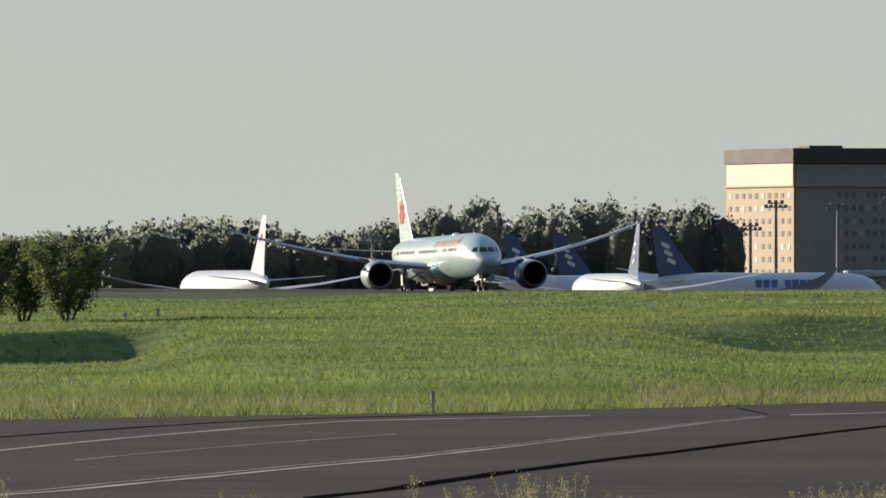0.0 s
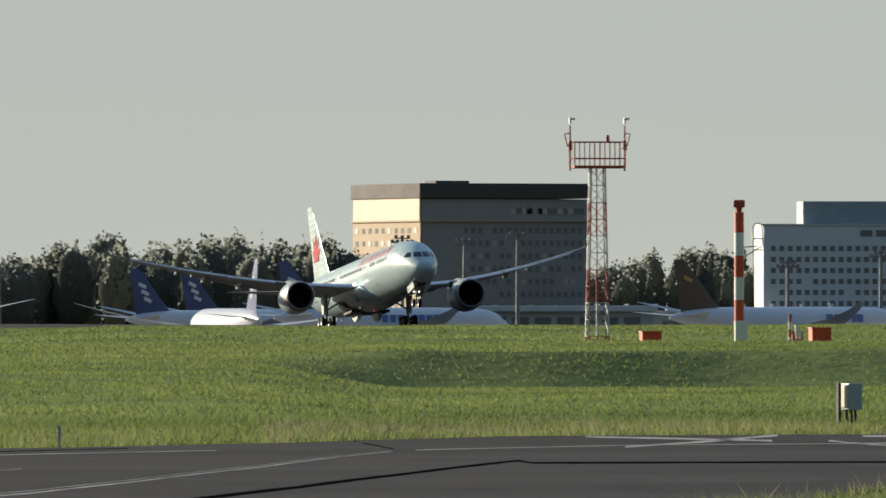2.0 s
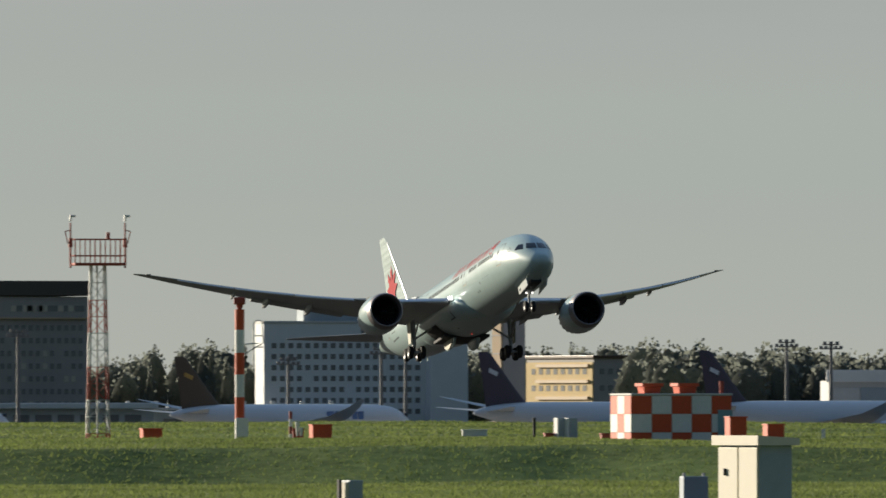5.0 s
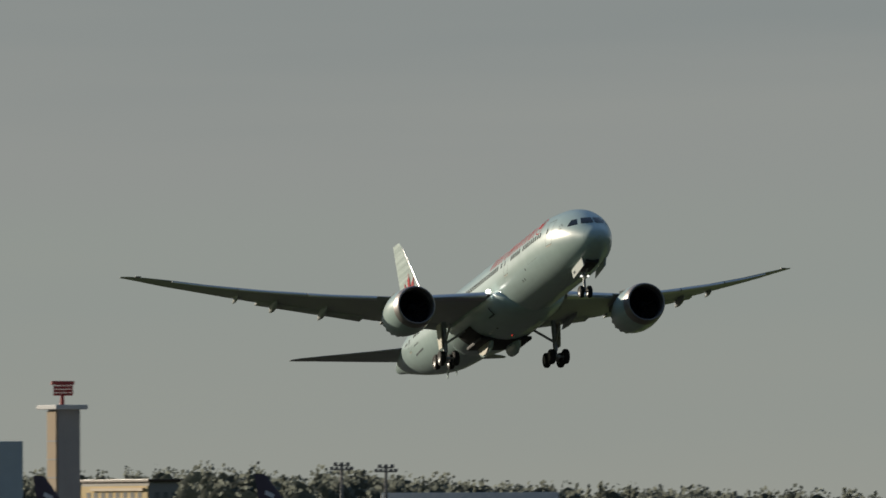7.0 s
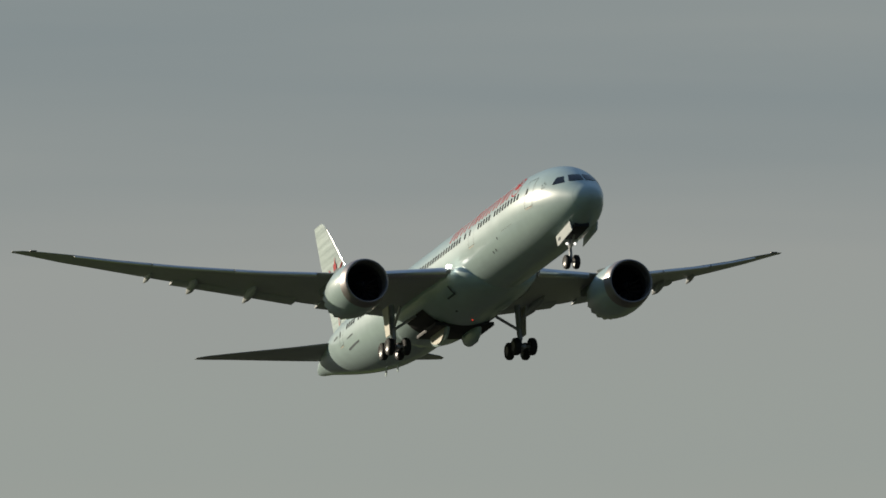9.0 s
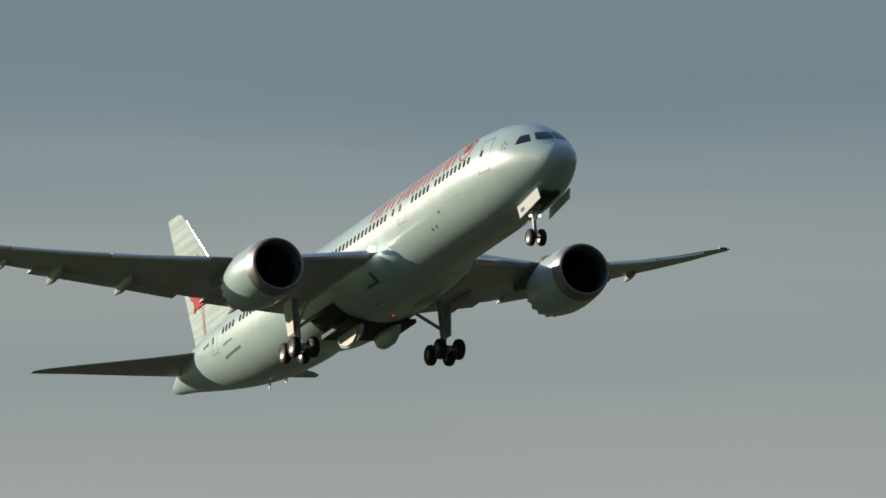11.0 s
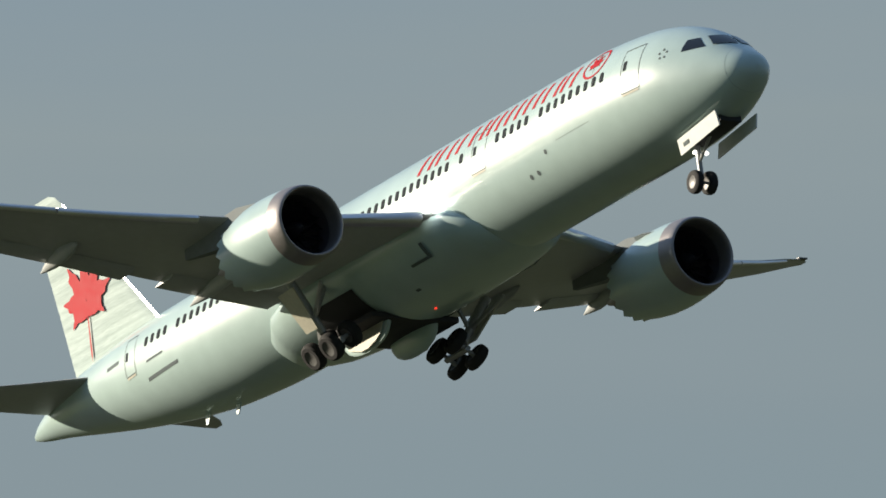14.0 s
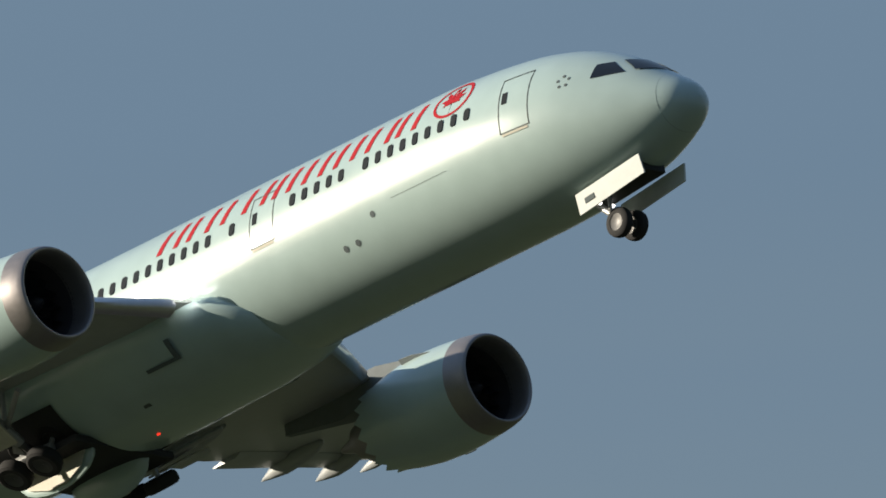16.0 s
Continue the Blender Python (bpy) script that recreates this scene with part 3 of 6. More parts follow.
    # cockpit panes
    for side in (-1, 1):
        bm = bmesh.new()  # forward pane, wrapped round the nose
        vs = []
        for i in range(5):
            v = i / 4
            row = []
            for k in range(7):
                u = k / 6
                yy, zz = 0.06 + (0.96 - 0.2 * v) * u, 0.39 + 0.6 * v + 0.04 * u
                lo, hi = 0.8, 6.0
                for _ in range(24):
                    md = (lo + hi) / 2
                    top, bot, w = curve_at(BODY, md)
                    cc, h = (top + bot) / 2, (top - bot) / 2
                    if (yy / w) ** 2 + ((zz - cc) / h) ** 2 > 1:
                        lo = md
                    else:
                        hi = md
                row.append(bm.verts.new((-hi + 0.03, side * (yy + 0.012), zz + 0.012)))
            vs.append(row)
        for i in range(4):
            for k in range(6):
                bm.faces.new((vs[i][k], vs[i][k + 1], vs[i + 1][k + 1], vs[i + 1][k]))
        part("cockpit_pane", bm, M_GLASS, jet, "dark cockpit window")
        bm = bmesh.new()
        rows = []
        for i in range(4):
            v = i / 3
            rows.append([bm.verts.new(skin(2.24 + 0.56 * v + (1.1 - 0.6 * v) * k / 4, 0.41 + 0.05 * k / 4 + (0.58 - 0.03 * (k / 4) ** 2) * v, side, 0.014)) for k in range(5)])
        for i in range(3):
            for k in range(4):
                bm.faces.new((rows[i][k], rows[i][k + 1], rows[i + 1][k + 1], rows[i + 1][k]))
        part("cockpit_pane", bm, M_GLASS, jet, "dark cockpit window")
    # cabin windows
    me = None
    gaps = ((17.2, 19.6), (33.4, 35.6), (48.3, 52))
    for side in (-1, 1):
        for k in range(66):
            s = 8.33 + 0.61 * k
            if any(a < s < b for a, b in gaps) or k in (9, 20, 41, 61):
                continue
            z = 0.86 + 0.14 * max(0.0, s - 26) / 20
            p = skin(s, z, side, 0.006)
            p2 = skin(s, z + 0.03, side, 0.006)
            tilt = math.atan2(abs(p.y) - abs(p2.y), 0.03)
            if me is None:
                bm = bmesh.new()
                pts = [(0.135 * math.copysign(abs(math.cos(a)) ** 0.55, math.cos(a)), 0, 0.235 * math.copysign(abs(math.sin(a)) ** 0.55, math.sin(a))) for a in [2 * math.pi * (j + 0.5) / 12 for j in range(12)]]
                panel(bm, pts, 0.03)
                first = part("cabin_window", bm, M_WIN, jet, smooth=0)
                me = first.data
                ob = first
            else:
                ob = new("cabin_window", me)
                ob.parent = jet
            ob.matrix_basis = Matrix.Translation(p) @ Matrix.Rotation(tilt * side, 4, "X")
    # doors: seam frames and sill plates
    for side in (-1, 1):
        for s0, s1, z0, z1 in ((5.62, 6.88, -0.42, 1.6), (17.82, 19.02, -0.24, 1.66), (33.95, 35.05, -0.3, 1.65), (49.1, 50.15, -0.12, 1.7)):
            bm = bmesh.new()
            t = 0.035
            patch(bm, s0, s0 + t, z0, z1, side, ns=1)
            patch(bm, s1 - t, s1, z0, z1, side, ns=1)
            patch(bm, s0, s1, z1 - t, z1, side, nz=1, ns=4)
            patch(bm, s0, s1, z0, z0 + t, side, nz=1, ns=4)
            d = part("cabin_door", bm, M_SEAM, jet, "passenger door outlined by its dark seam")
            bm = bmesh.new()
            patch(bm, s0 + 0.08, s1 - 0.08, z0 - 0.1, z0 - 0.02, side, nz=1, ns=3, out=0.02)
            part("sill", bm, M_DOORIN, d, "tan scuff plate")
            bm = bmesh.new()
            patch(bm, s1 - 0.36, s1 - 0.14, 0.62, 1.04, side, ns=1, out=0.014)
            part("door_window", bm, M_WIN, d)
    # airline name as plain slanted red strokes, and a red roundel
    for side in (-1, 1):
        for s0, s1 in ((23.87, 22.73), (22.38, 22.1), (21.45, 20.35), (19.56, 18.34), (18.04, 17.03), (16.55, 15.43), (14.97, 13.83), (13.38, 12.12), (11.87, 10.79)):
            wide = s0 - s1 > 0.5
            for q in ((s0, s1 + 0.3) if wide else (s0,)):
                part("name_stroke", patch(bmesh.new(), q, q - 0.26, 1.27, 2.17, side, 0.24, ns=2), M_RED, jet, "red slanted stroke of the airline name")
        bm = bmesh.new()
        n = 36
        ri = [bm.verts.new(skin(9.25 - 0.74 * math.cos(2 * math.pi * k / n), 1.78 + 0.56 * math.sin(2 * math.pi * k / n), side, 0.013)) for k in range(n)]
        ro = [bm.verts.new(skin(9.25 - 0.86 * math.cos(2 * math.pi * k / n), 1.78 + 0.66 * math.sin(2 * math.pi * k / n), side, 0.013)) for k in range(n)]
        for k in range(n):
            bm.faces.new((ri[k], ri[(k + 1) % n], ro[(k + 1) % n], ro[k]))
        rd = part("roundel", bm, M_RED, jet, "red ring emblem with a small leaf")
        part("roundel_leaf", blob_on_skin(bmesh.new(), 9.25, 1.78, 0.62, 0.52, side, 0.013, 120, leaf_radius), M_RED, rd, smooth=0)
        # small grey badge by the cockpit, made of five dots
        for k in range(5):
            a = 2 * math.pi * k / 5 + 0.3
            part("badge_dot", blob_on_skin(bmesh.new(), 4.3 - 0.2 * math.cos(a), 0.66 + 0.2 * math.sin(a), 0.055, 0.055, side, 0.013, 8), M_GREYMARK, jet, smooth=0)
        # registration and type names near the tail as grey bars
        for s, z, ln, hh in ((51.5, 0.88, 1.3, 0.17), (47.2, 0.05, 1.6, 0.1), (46.8, -0.72, 3.0, 0.15)):
            bm = bmesh.new()
            patch(bm, s + ln / 2, s - ln / 2, z - hh / 2, z + hh / 2, side, 0.05, nz=2, ns=4)
            part("lettering_bar", bm, M_GREYMARK, jet, "small grey lettering bar")
        for s, z in ((13.23, -0.95), (14.33, -1.55), (14.93, -1.56)):
            part("vent", blob_on_skin(bmesh.new(), s, z, 0.11, 0.11, side, 0.012, 14), M_GREYMARK, jet, "round grey vent", smooth=0)
        bm = bmesh.new()
        patch(bm, 9.5, 12.2, -0.75, -0.738, side, nz=1, ns=6)
        part("cargo_door_seam", bm, M_GREYMARK, jet, "thin cargo door seam")
    # aerials and satellite hump on the crown
    bm = bmesh.new()
    rings = []
    for u, r in ((0, 0.05), (0.2, 0.5), (0.5, 0.62), (0.8, 0.45), (1, 0.05)):
        rings.append([(-20.2 - 3.0 * u, 0.9 * r * math.cos(a), 2.9 + 0.55 * r * math.sin(a)) for a in [2 * math.pi * j / 16 for j in range(16)]])
    loft(bm, rings)
    part("antenna_hump", bm, M_JET, jet, "white antenna hump", smooth=60)
    for s, z, h in ((9.5, 2.9, 0.2), (30, 2.98, 0.3)):
        part("blade_aerial", panel(bmesh.new(), [(-s, 0, z - 0.05), (-s - 0.4, 0, z - 0.05), (-s - 0.45, 0, z + h), (-s - 0.25, 0, z + h)], 0.05), M_JET, jet, smooth=0)
    for s in (44.5, 47.2):
        top, bot, w = curve_at(BODY, s)
        part("blade_aerial", panel(bmesh.new(), [(-s, 0, bot + 0.05), (-s - 0.45, 0, bot + 0.05), (-s - 0.5, 0, bot - 0.45), (-s - 0.3, 0, bot - 0.45)], 0.05), M_JET, jet, smooth=0)
    bm = bmesh.new()
    box(bm, (-27.5, 0, -3.5), (0.13, 0.08, 0.1), 0.03)
    part("belly_beacon", bm, M_BEACON, jet, "red belly beacon")
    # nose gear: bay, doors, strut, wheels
    # near-black slab stands for the shade inside the nose gear bay
    part("nose_bay", box(bmesh.new(), (-4.2, 0, -2.68), (2.9, 1.1, 0.3), 0.03, Matrix.Rotation(radians(-5), 4, "Y")), M_DARK, jet, "nose gear bay drawn as a dark slab")
    for side in (-1, 1):
        d = part("nose_gear_door", panel(bmesh.new(), [(-2.33, side * 1.06, -2.42), (-5.42, side * 1.06, -2.8), (-5.42, side * 0.94, -3.5), (-2.28, side * 0.94, -3.08)], 0.06), M_GDOOR, jet, "open pale nose gear door", smooth=0)
        if side < 0:
            part("door_bar", panel(bmesh.new(), [(-4.6, side * 1.02, -2.98), (-5.05, side * 1.02, -3.03), (-5.05, side * 0.99, -3.2), (-4.6, side * 0.99, -3.15)], 0.09), M_GREYMARK, d, smooth=0)
    ng = part("nose_gear", tube(bmesh.new(), (0, 0, 0.3), (0, 0, -1.5), 0.13, 0.11, 14), M_STRUT, jet, "steel nose gear leg", at=(-5.55, 0, -2.9))
    part("piston", tube(bmesh.new(), (0, 0, -1.45), (0, 0, -1.75), 0.075, 0.075, 12), M_RIM, ng)
    part("axle", tube(bmesh.new(), (0, -0.42, -1.72), (0, 0.42, -1.72), 0.07, 0.07, 10), M_STRUT, ng)
    part("drag_brace", tube(bmesh.new(), (0.05, 0, -0.75), (1.1, 0, 0.05), 0.07, 0.07, 8), M_STRUT, ng)
    for y in (-0.36, 0.36):
        wheel_part(ng, (0, y, -1.72), 0.52, 0.36)
    for y in (-0.3, 0.3):
        part("taxi_light", tube(bmesh.new(), (0.12, y, -0.42), (0.22, y, -0.42), 0.08, 0.1, 14), M_TAXI, ng, "bright lit taxi light")
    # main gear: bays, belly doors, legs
    # the wheel bay's inner shade is put in as a near-black slab
    part("main_bay", box(bmesh.new(), (-31.4, 0, -3.36), (4.4, 4.6, 0.3), 0.1), M_DARK, jet, "open wheel bay drawn as a dark patch")
    gears = []
    for side in (-1, 1):
        bm = bmesh.new()  # dark patch painting the bay's shade round the fairing's turn to the leg
        grid = [[bm.verts.new((-29.4 - 0.5 * i, side * 3.52 * math.cos(radians(28 + 6 * k)), -1.08 - 2.46 * math.sin(radians(28 + 6 * k)))) for k in range(10)] for i in range(9)]
        for i in range(8):
            for k in range(9):
                bm.faces.new((grid[i][k], grid[i][k + 1], grid[i + 1][k + 1], grid[i + 1][k]))
        part("wheel_bay_patch", bm, M_DARK, jet, "open wheel bay drawn as a dark patch")
        # body door hinged near the keel: bulged painted outside towards the keel, primed inside outboard
        bm = bmesh.new()
        rings = []
        for k in range(11):
            t = math.pi * (0.02 + 0.96 * k / 10)
            q = math.sin(t) ** 0.7
            rings.append([(-31.4 + 1.95 * math.cos(t), side * (1.3 + (0.1 if math.cos(p) > 0 else 0.5) * q * math.cos(p)), -3.35 + (1.12 if math.sin(p) < 0 else 0.15) * q * math.sin(p)) for p in [2 * math.pi * j / 24 for j in range(24)]])
        loft(bm, rings)
        d = part("bay_door", bm, M_JET, jet, "bulged open wheel bay door", smooth=60)
        part("inner_panel", panel(bmesh.new(), [(-29.65, side * 1.43, -3.4), (-33.05, side * 1.43, -3.4), (-32.7, side * 1.43, -4.05), (-31.7, side * 1.43, -4.36), (-30.8, side * 1.43, -4.36), (-30.0, side * 1.43, -4.0)], 0.05), M_DOORIN, d, "primed inner face of the door", smooth=0)
        mg = part("main_gear", tube(bmesh.new(), (0, 0, 0.4), (0, 0, -2.2), 0.24, 0.2, 16), M_STRUT, jet, "steel main gear leg", at=(-31.2, side * 4.9, -1.9))
        part("piston", tube(bmesh.new(), (0, 0, -2.1), (0, 0, -2.9), 0.14, 0.14, 14), M_RIM, mg)
        part("truck_beam", box(bmesh.new(), (0, 0, -2.9), (1.9, 0.26, 0.3), 0.08), M_STRUT, mg, "bogie beam")
        part("side_brace", tube(bmesh.new(), (0, 0, -1.5), (0, -side * 2.0, -0.3), 0.11, 0.11, 10), M_STRUT, mg, "side brace")
        part("drag_brace", tube(bmesh.new(), (0, 0, -1.5), (2.0, 0, -0.2), 0.1, 0.1, 10), M_STRUT, mg, "drag brace")
        part("torque_link", panel(bmesh.new(), [(-0.2, 0, -2.0), (-0.55, 0, -2.4), (-0.2, 0, -2.75), (-0.15, 0, -2.4)], 0.2), M_STRUT, mg, smooth=0)
        part("leg_door", panel(bmesh.new(), [(0.6, side * 0.42, 0.25), (-0.75, side * 0.42, 0.2), (-0.6, side * 0.36, -1.9), (0.35, side * 0.36, -1.9)], 0.07), M_DOORIN, mg, "pale leg door", smooth=0)
        for x in (-0.76, 0.76):
            part("axle", tube(bmesh.new(), (x, -0.72, -2.9), (x, 0.72, -2.9), 0.1, 0.1, 10), M_STRUT, mg)
            for y in (-0.62, 0.62):
                wheel_part(mg, (x, y, -2.9), 0.65, 0.48)
        gears.append((mg, side))
    return jet, ng, gears


M_DUCT = mat("inlet_lining", (0.07, 0.066, 0.075), 0.5, 0, 0.15, 2)
M_FIN = mat("fin_white", (0.52, 0.6, 0.57), 0.75, 0, 0.1, 2.2, second=(0.34, 0.42, 0.4), stretch=(0.22, 1.0, 6.0), spec=0.1)
jet, nose_gear, main_gears = build_jet()

# ---- more materials ----
def leafy(name, color, dark, through=0.45, pieces=0.35, scale=0.5, vary=0.2):
    """Leaf or blade: diffuse with light passing through, varied from piece to piece."""
    m = mat(name, color, 0.65, 0, vary, scale, second=dark, per_piece=-pieces)
    n, l = m.node_tree.nodes, m.node_tree.links
    b = n["Principled BSDF"]
    b.inputs["Specular IOR Level"].default_value = 0.2
    tr = n.new("ShaderNodeBsdfTranslucent")
    src = b.inputs["Base Color"].links[0].from_socket
    l.new(src, tr.inputs["Color"])
    mx = n.new("ShaderNodeMixShader")
    mx.inputs[0].default_value = through
    out = n["Material Output"]
    l.new(b.outputs[0], mx.inputs[1])
    l.new(tr.outputs[0], mx.inputs[2])
    l.new(mx.outputs[0], out.inputs[0])
    return m


M_SWARD = leafy("grass_sward", (0.225, 0.27, 0.08), (0.115, 0.165, 0.05), 0.5, 0.05, 0.2)
M_STRAWL = leafy("dry_stalks", (0.29, 0.26, 0.15), (0.19, 0.185, 0.1))
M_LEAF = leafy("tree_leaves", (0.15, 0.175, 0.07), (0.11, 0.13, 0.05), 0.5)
# far woods: distance haze is put into a paler, greyer foliage colour
M_WOODS = leafy("haze_paled_foliage", (0.2, 0.215, 0.185), (0.17, 0.185, 0.155), 0.75, 0.06)
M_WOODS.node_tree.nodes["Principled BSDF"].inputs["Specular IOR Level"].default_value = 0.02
M_BARK = mat("bark", (0.09, 0.07, 0.05), 0.9, 0, 0.3, 3, 0.5, 12)
M_ORANGE = mat("signal_orange_red", (0.62, 0.085, 0.025), 0.55, 0, 0.1, 2)
M_WHITE = mat("weathered_white_paint", (0.74, 0.74, 0.71), 0.55, 0, 0.08, 2)
M_CREAM = mat("cream_cabinet", (0.66, 0.61, 0.47), 0.55, 0, 0.08, 2)
M_GREYP = mat("blue_grey_paint_and_shade", (0.34, 0.40, 0.43), 0.5, 0, 0.1, 2)
M_STEEL = mat("galvanised_steel", (0.46, 0.47, 0.47), 0.45, 0.5, 0.12, 4)
M_MASTGREY = mat("weathered_mast_grey", (0.17, 0.17, 0.165), 0.6, 0.2, 0.12, 2)
M_BROWNRED = mat("dull_red_paint", (0.36, 0.06, 0.04), 0.6, 0, 0.12, 2)
M_TEAL = mat("teal_door", (0.22, 0.36, 0.38), 0.5, 0, 0.08, 2)
# this beige and brown pair puts sunlight and shade into building sides
M_HOTEL = mat("beige_and_sunlit_wall", (0.46, 0.35, 0.23), 0.8, 0, 0.08, 0.1)
M_HOTELD = mat("brown_tile_and_shaded_wall", (0.38, 0.36, 0.335), 0.75, 0, 0.1, 0.1)
M_ROOFD = mat("dark_brown_roof_tile", (0.1, 0.085, 0.07), 0.8, 0, 0.12, 0.1)
M_PENT = mat("pale_top_wall", (0.54, 0.41, 0.26), 0.6, 0, 0.05, 0.1)
M_HOTEL2 = mat("white_facade", (0.74, 0.76, 0.76), 0.8, 0, 0.06, 0.1)
M_WGLASS = mat("building_glass", (0.2, 0.205, 0.2), 0.25, 0, 0.1, 1)
M_WPALE = mat("pale_window", (0.55, 0.5, 0.4), 0.4, 0, 0.1, 1)
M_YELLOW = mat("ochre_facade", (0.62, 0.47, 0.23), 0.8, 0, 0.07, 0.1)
M_SHED = mat("pale_metal_cladding", (0.58, 0.58, 0.56), 0.6, 0, 0.08, 0.3)
M_JWHITE = mat("white_aircraft_paint", (0.62, 0.64, 0.66), 0.3, 0, 0.03, 0.5)
M_NAVY = mat("navy_paint", (0.03, 0.055, 0.16), 0.35, 0, 0.08, 0.5)
M_BLUEBAR = mat("blue_marking", (0.06, 0.15, 0.36), 0.4, 0, 0.06, 0.5)
M_BROWN = mat("brown_paint", (0.075, 0.045, 0.025), 0.4, 0, 0.1, 0.5)
M_GOLD = mat("gold_marking", (0.45, 0.26, 0.05), 0.4, 0, 0.1, 0.5)
M_PURPLE = mat("purple_paint", (0.05, 0.035, 0.06), 0.4, 0, 0.1, 0.5)
M_RADAR = mat("radar_red", (0.45, 0.07, 0.06), 0.6, 0, 0.1, 1)
M_FLASHW = glow("white_lamp", (1.0, 0.95, 0.85), 1.5)


def onground(az, r, rz=0.0, dz=0.0):
    p = polar(az, r)
    return Matrix.Translation((p.x, p.y, ground_z(p.x, p.y) + dz)) @ Matrix.Rotation(radians(rz - az), 4, "Z")


# ---- paved apron in the foreground ----
def far_edge(az):
    return float(np.interp(az, [4, 8.3, 10.4, 11.2, 12.4, 13.5, 15.2, 17, 20], [245, 262, 284, 298, 318, 321, 327, 330, 330]))


def near_edge(az):
    return float(np.interp(az, [4, 12.7, 13.1, 13.7, 14.3, 14.6, 15, 20], [133, 133, 170, 178, 203, 220, 228, 240]))


def road_z(r):
    return float(np.interp(r, GE[:, 0], GE[:, 1])) if r < 300 else float(np.interp(r, ST[:, 0], ST[:, 1]))


def build_road():
    bm = bmesh.new()
    az = [4 + 0.1 * k for k in range(161)]
    vs = []
    for a in az:
        r0, r1 = near_edge(a), far_edge(a) + 0.8 * noise.noise((a * 6, 0, 0)) + 0.5 * noise.noise((a * 25, 3, 0))
        vs.append([bm.verts.new(polar(a, r0 + (r1 - r0) * k / 16, road_z(r0 + (r1 - r0) * k / 16) + 0.03)) for k in range(17)])
    for i in range(len(az) - 1):
        for k in range(16):
            bm.faces.new((vs[i][k], vs[i + 1][k], vs[i + 1][k + 1], vs[i][k + 1]))
    road = part("road", bm, M_ASPH)
    tagged(road, "worn dark asphalt pavement with faded lines and dark seams", "road", kind="structure")
    marks = (("road_line", M_LINE, 1.04, ((8.335, 197.7), (9.917, 256.8), (11.0, 272))), ("road_line", M_LINE, 0.95, ((8.335, 144.6), (9.3, 164), (10.171, 185.2), (10.631, 201.8), (11.218, 229.8), (11.794, 268.0))),
             ("road_line", M_LINE, 0.42, ((8.335, 147.4), (9.3, 167), (10.171, 188.6), (10.631, 205.4), (11.218, 233.6), (11.78, 271.0))),
             ("road_line", M_LINE, 0.47, ((8.667, 183.2), (10.122, 225.4))), ("road_line", M_LINE, 3.04, ((12.846, 283.4), (13.535, 319.0))),
             ("road_line", M_LINE, 2.28, ((12.667, 315.2), (13.509, 304.2))), ("road_line", M_LINE, 2.47, ((13.764, 304.2), (14.173, 279.5))),
             ("road_line", M_LINE, 2.85, ((13.918, 316.7), (14.474, 317.2), (15.1, 319))), ("road_line", M_LINE, 1.71, ((13.9, 296), (15.2, 306))),
             ("road_line", M_LINE, 1.14, ((11.9, 273), (12.9, 290), (14.2, 297))),
             ("dark_seam", M_DARKSEAM, 2.16, ((9.7, 139), (10.25, 156), (10.8, 173.5), (11.37, 193.5), (11.84, 215), (12.36, 243), (12.42, 238), (13.2, 239), (15.1, 241))),
             ("dark_seam", M_DARKSEAM, 0.96, ((8.3, 220), (9.6, 262), (10.6, 279))), ("dark_seam", M_DARKSEAM, 1.92, ((11.62, 304), (11.8, 276))))
    for name, m, w, pts in marks:
        bm = bmesh.new()
        prev = None
        for i in range(len(pts) - 1):
            for k in range(13):
                u = k / 12
                a, r = pts[i][0] + (pts[i + 1][0] - pts[i][0]) * u, pts[i][1] + (pts[i + 1][1] - pts[i][1]) * u
                ww = w * (0.8 + 0.5 * abs(noise.noise((a * 9, r * 0.1, 1))))
                cur = [bm.verts.new(polar(a, r - ww, road_z(r - ww) + 0.036)), bm.verts.new(polar(a, r + ww, road_z(r + ww) + 0.036))]
                if prev:
                    bm.faces.new((prev[0], cur[0], cur[1], prev[1]))
                prev = cur
        part(name, bm, m, road, smooth=0)


build_road()
bm = bmesh.new()  # the runway
for x0, x1, y0, y1, z in ((272, 332, -1500, 2600, 0.03),):
    vs = [bm.verts.new(p) for p in ((x0, y0, z), (x1, y0, z), (x1, y1, z), (x0, y1, z))]
    bm.faces.new(vs)
runway = tagged(part("runway", bm, M_ASPH, smooth=0), "long straight asphalt runway beyond the grass", "runway", kind="structure")
bm = bmesh.new()
vs = [[bm.verts.new(polar(a, r, -4.68)) for a in range(4, 31, 2)] for r in (2050, 2600)]
for k in range(13):
    bm.faces.new((vs[0][k], vs[0][k + 1], vs[1][k + 1], vs[1][k]))
tagged(part("apron", bm, M_CONC, smooth=0), "pale concrete parking apron for aircraft", "apron", kind="structure")


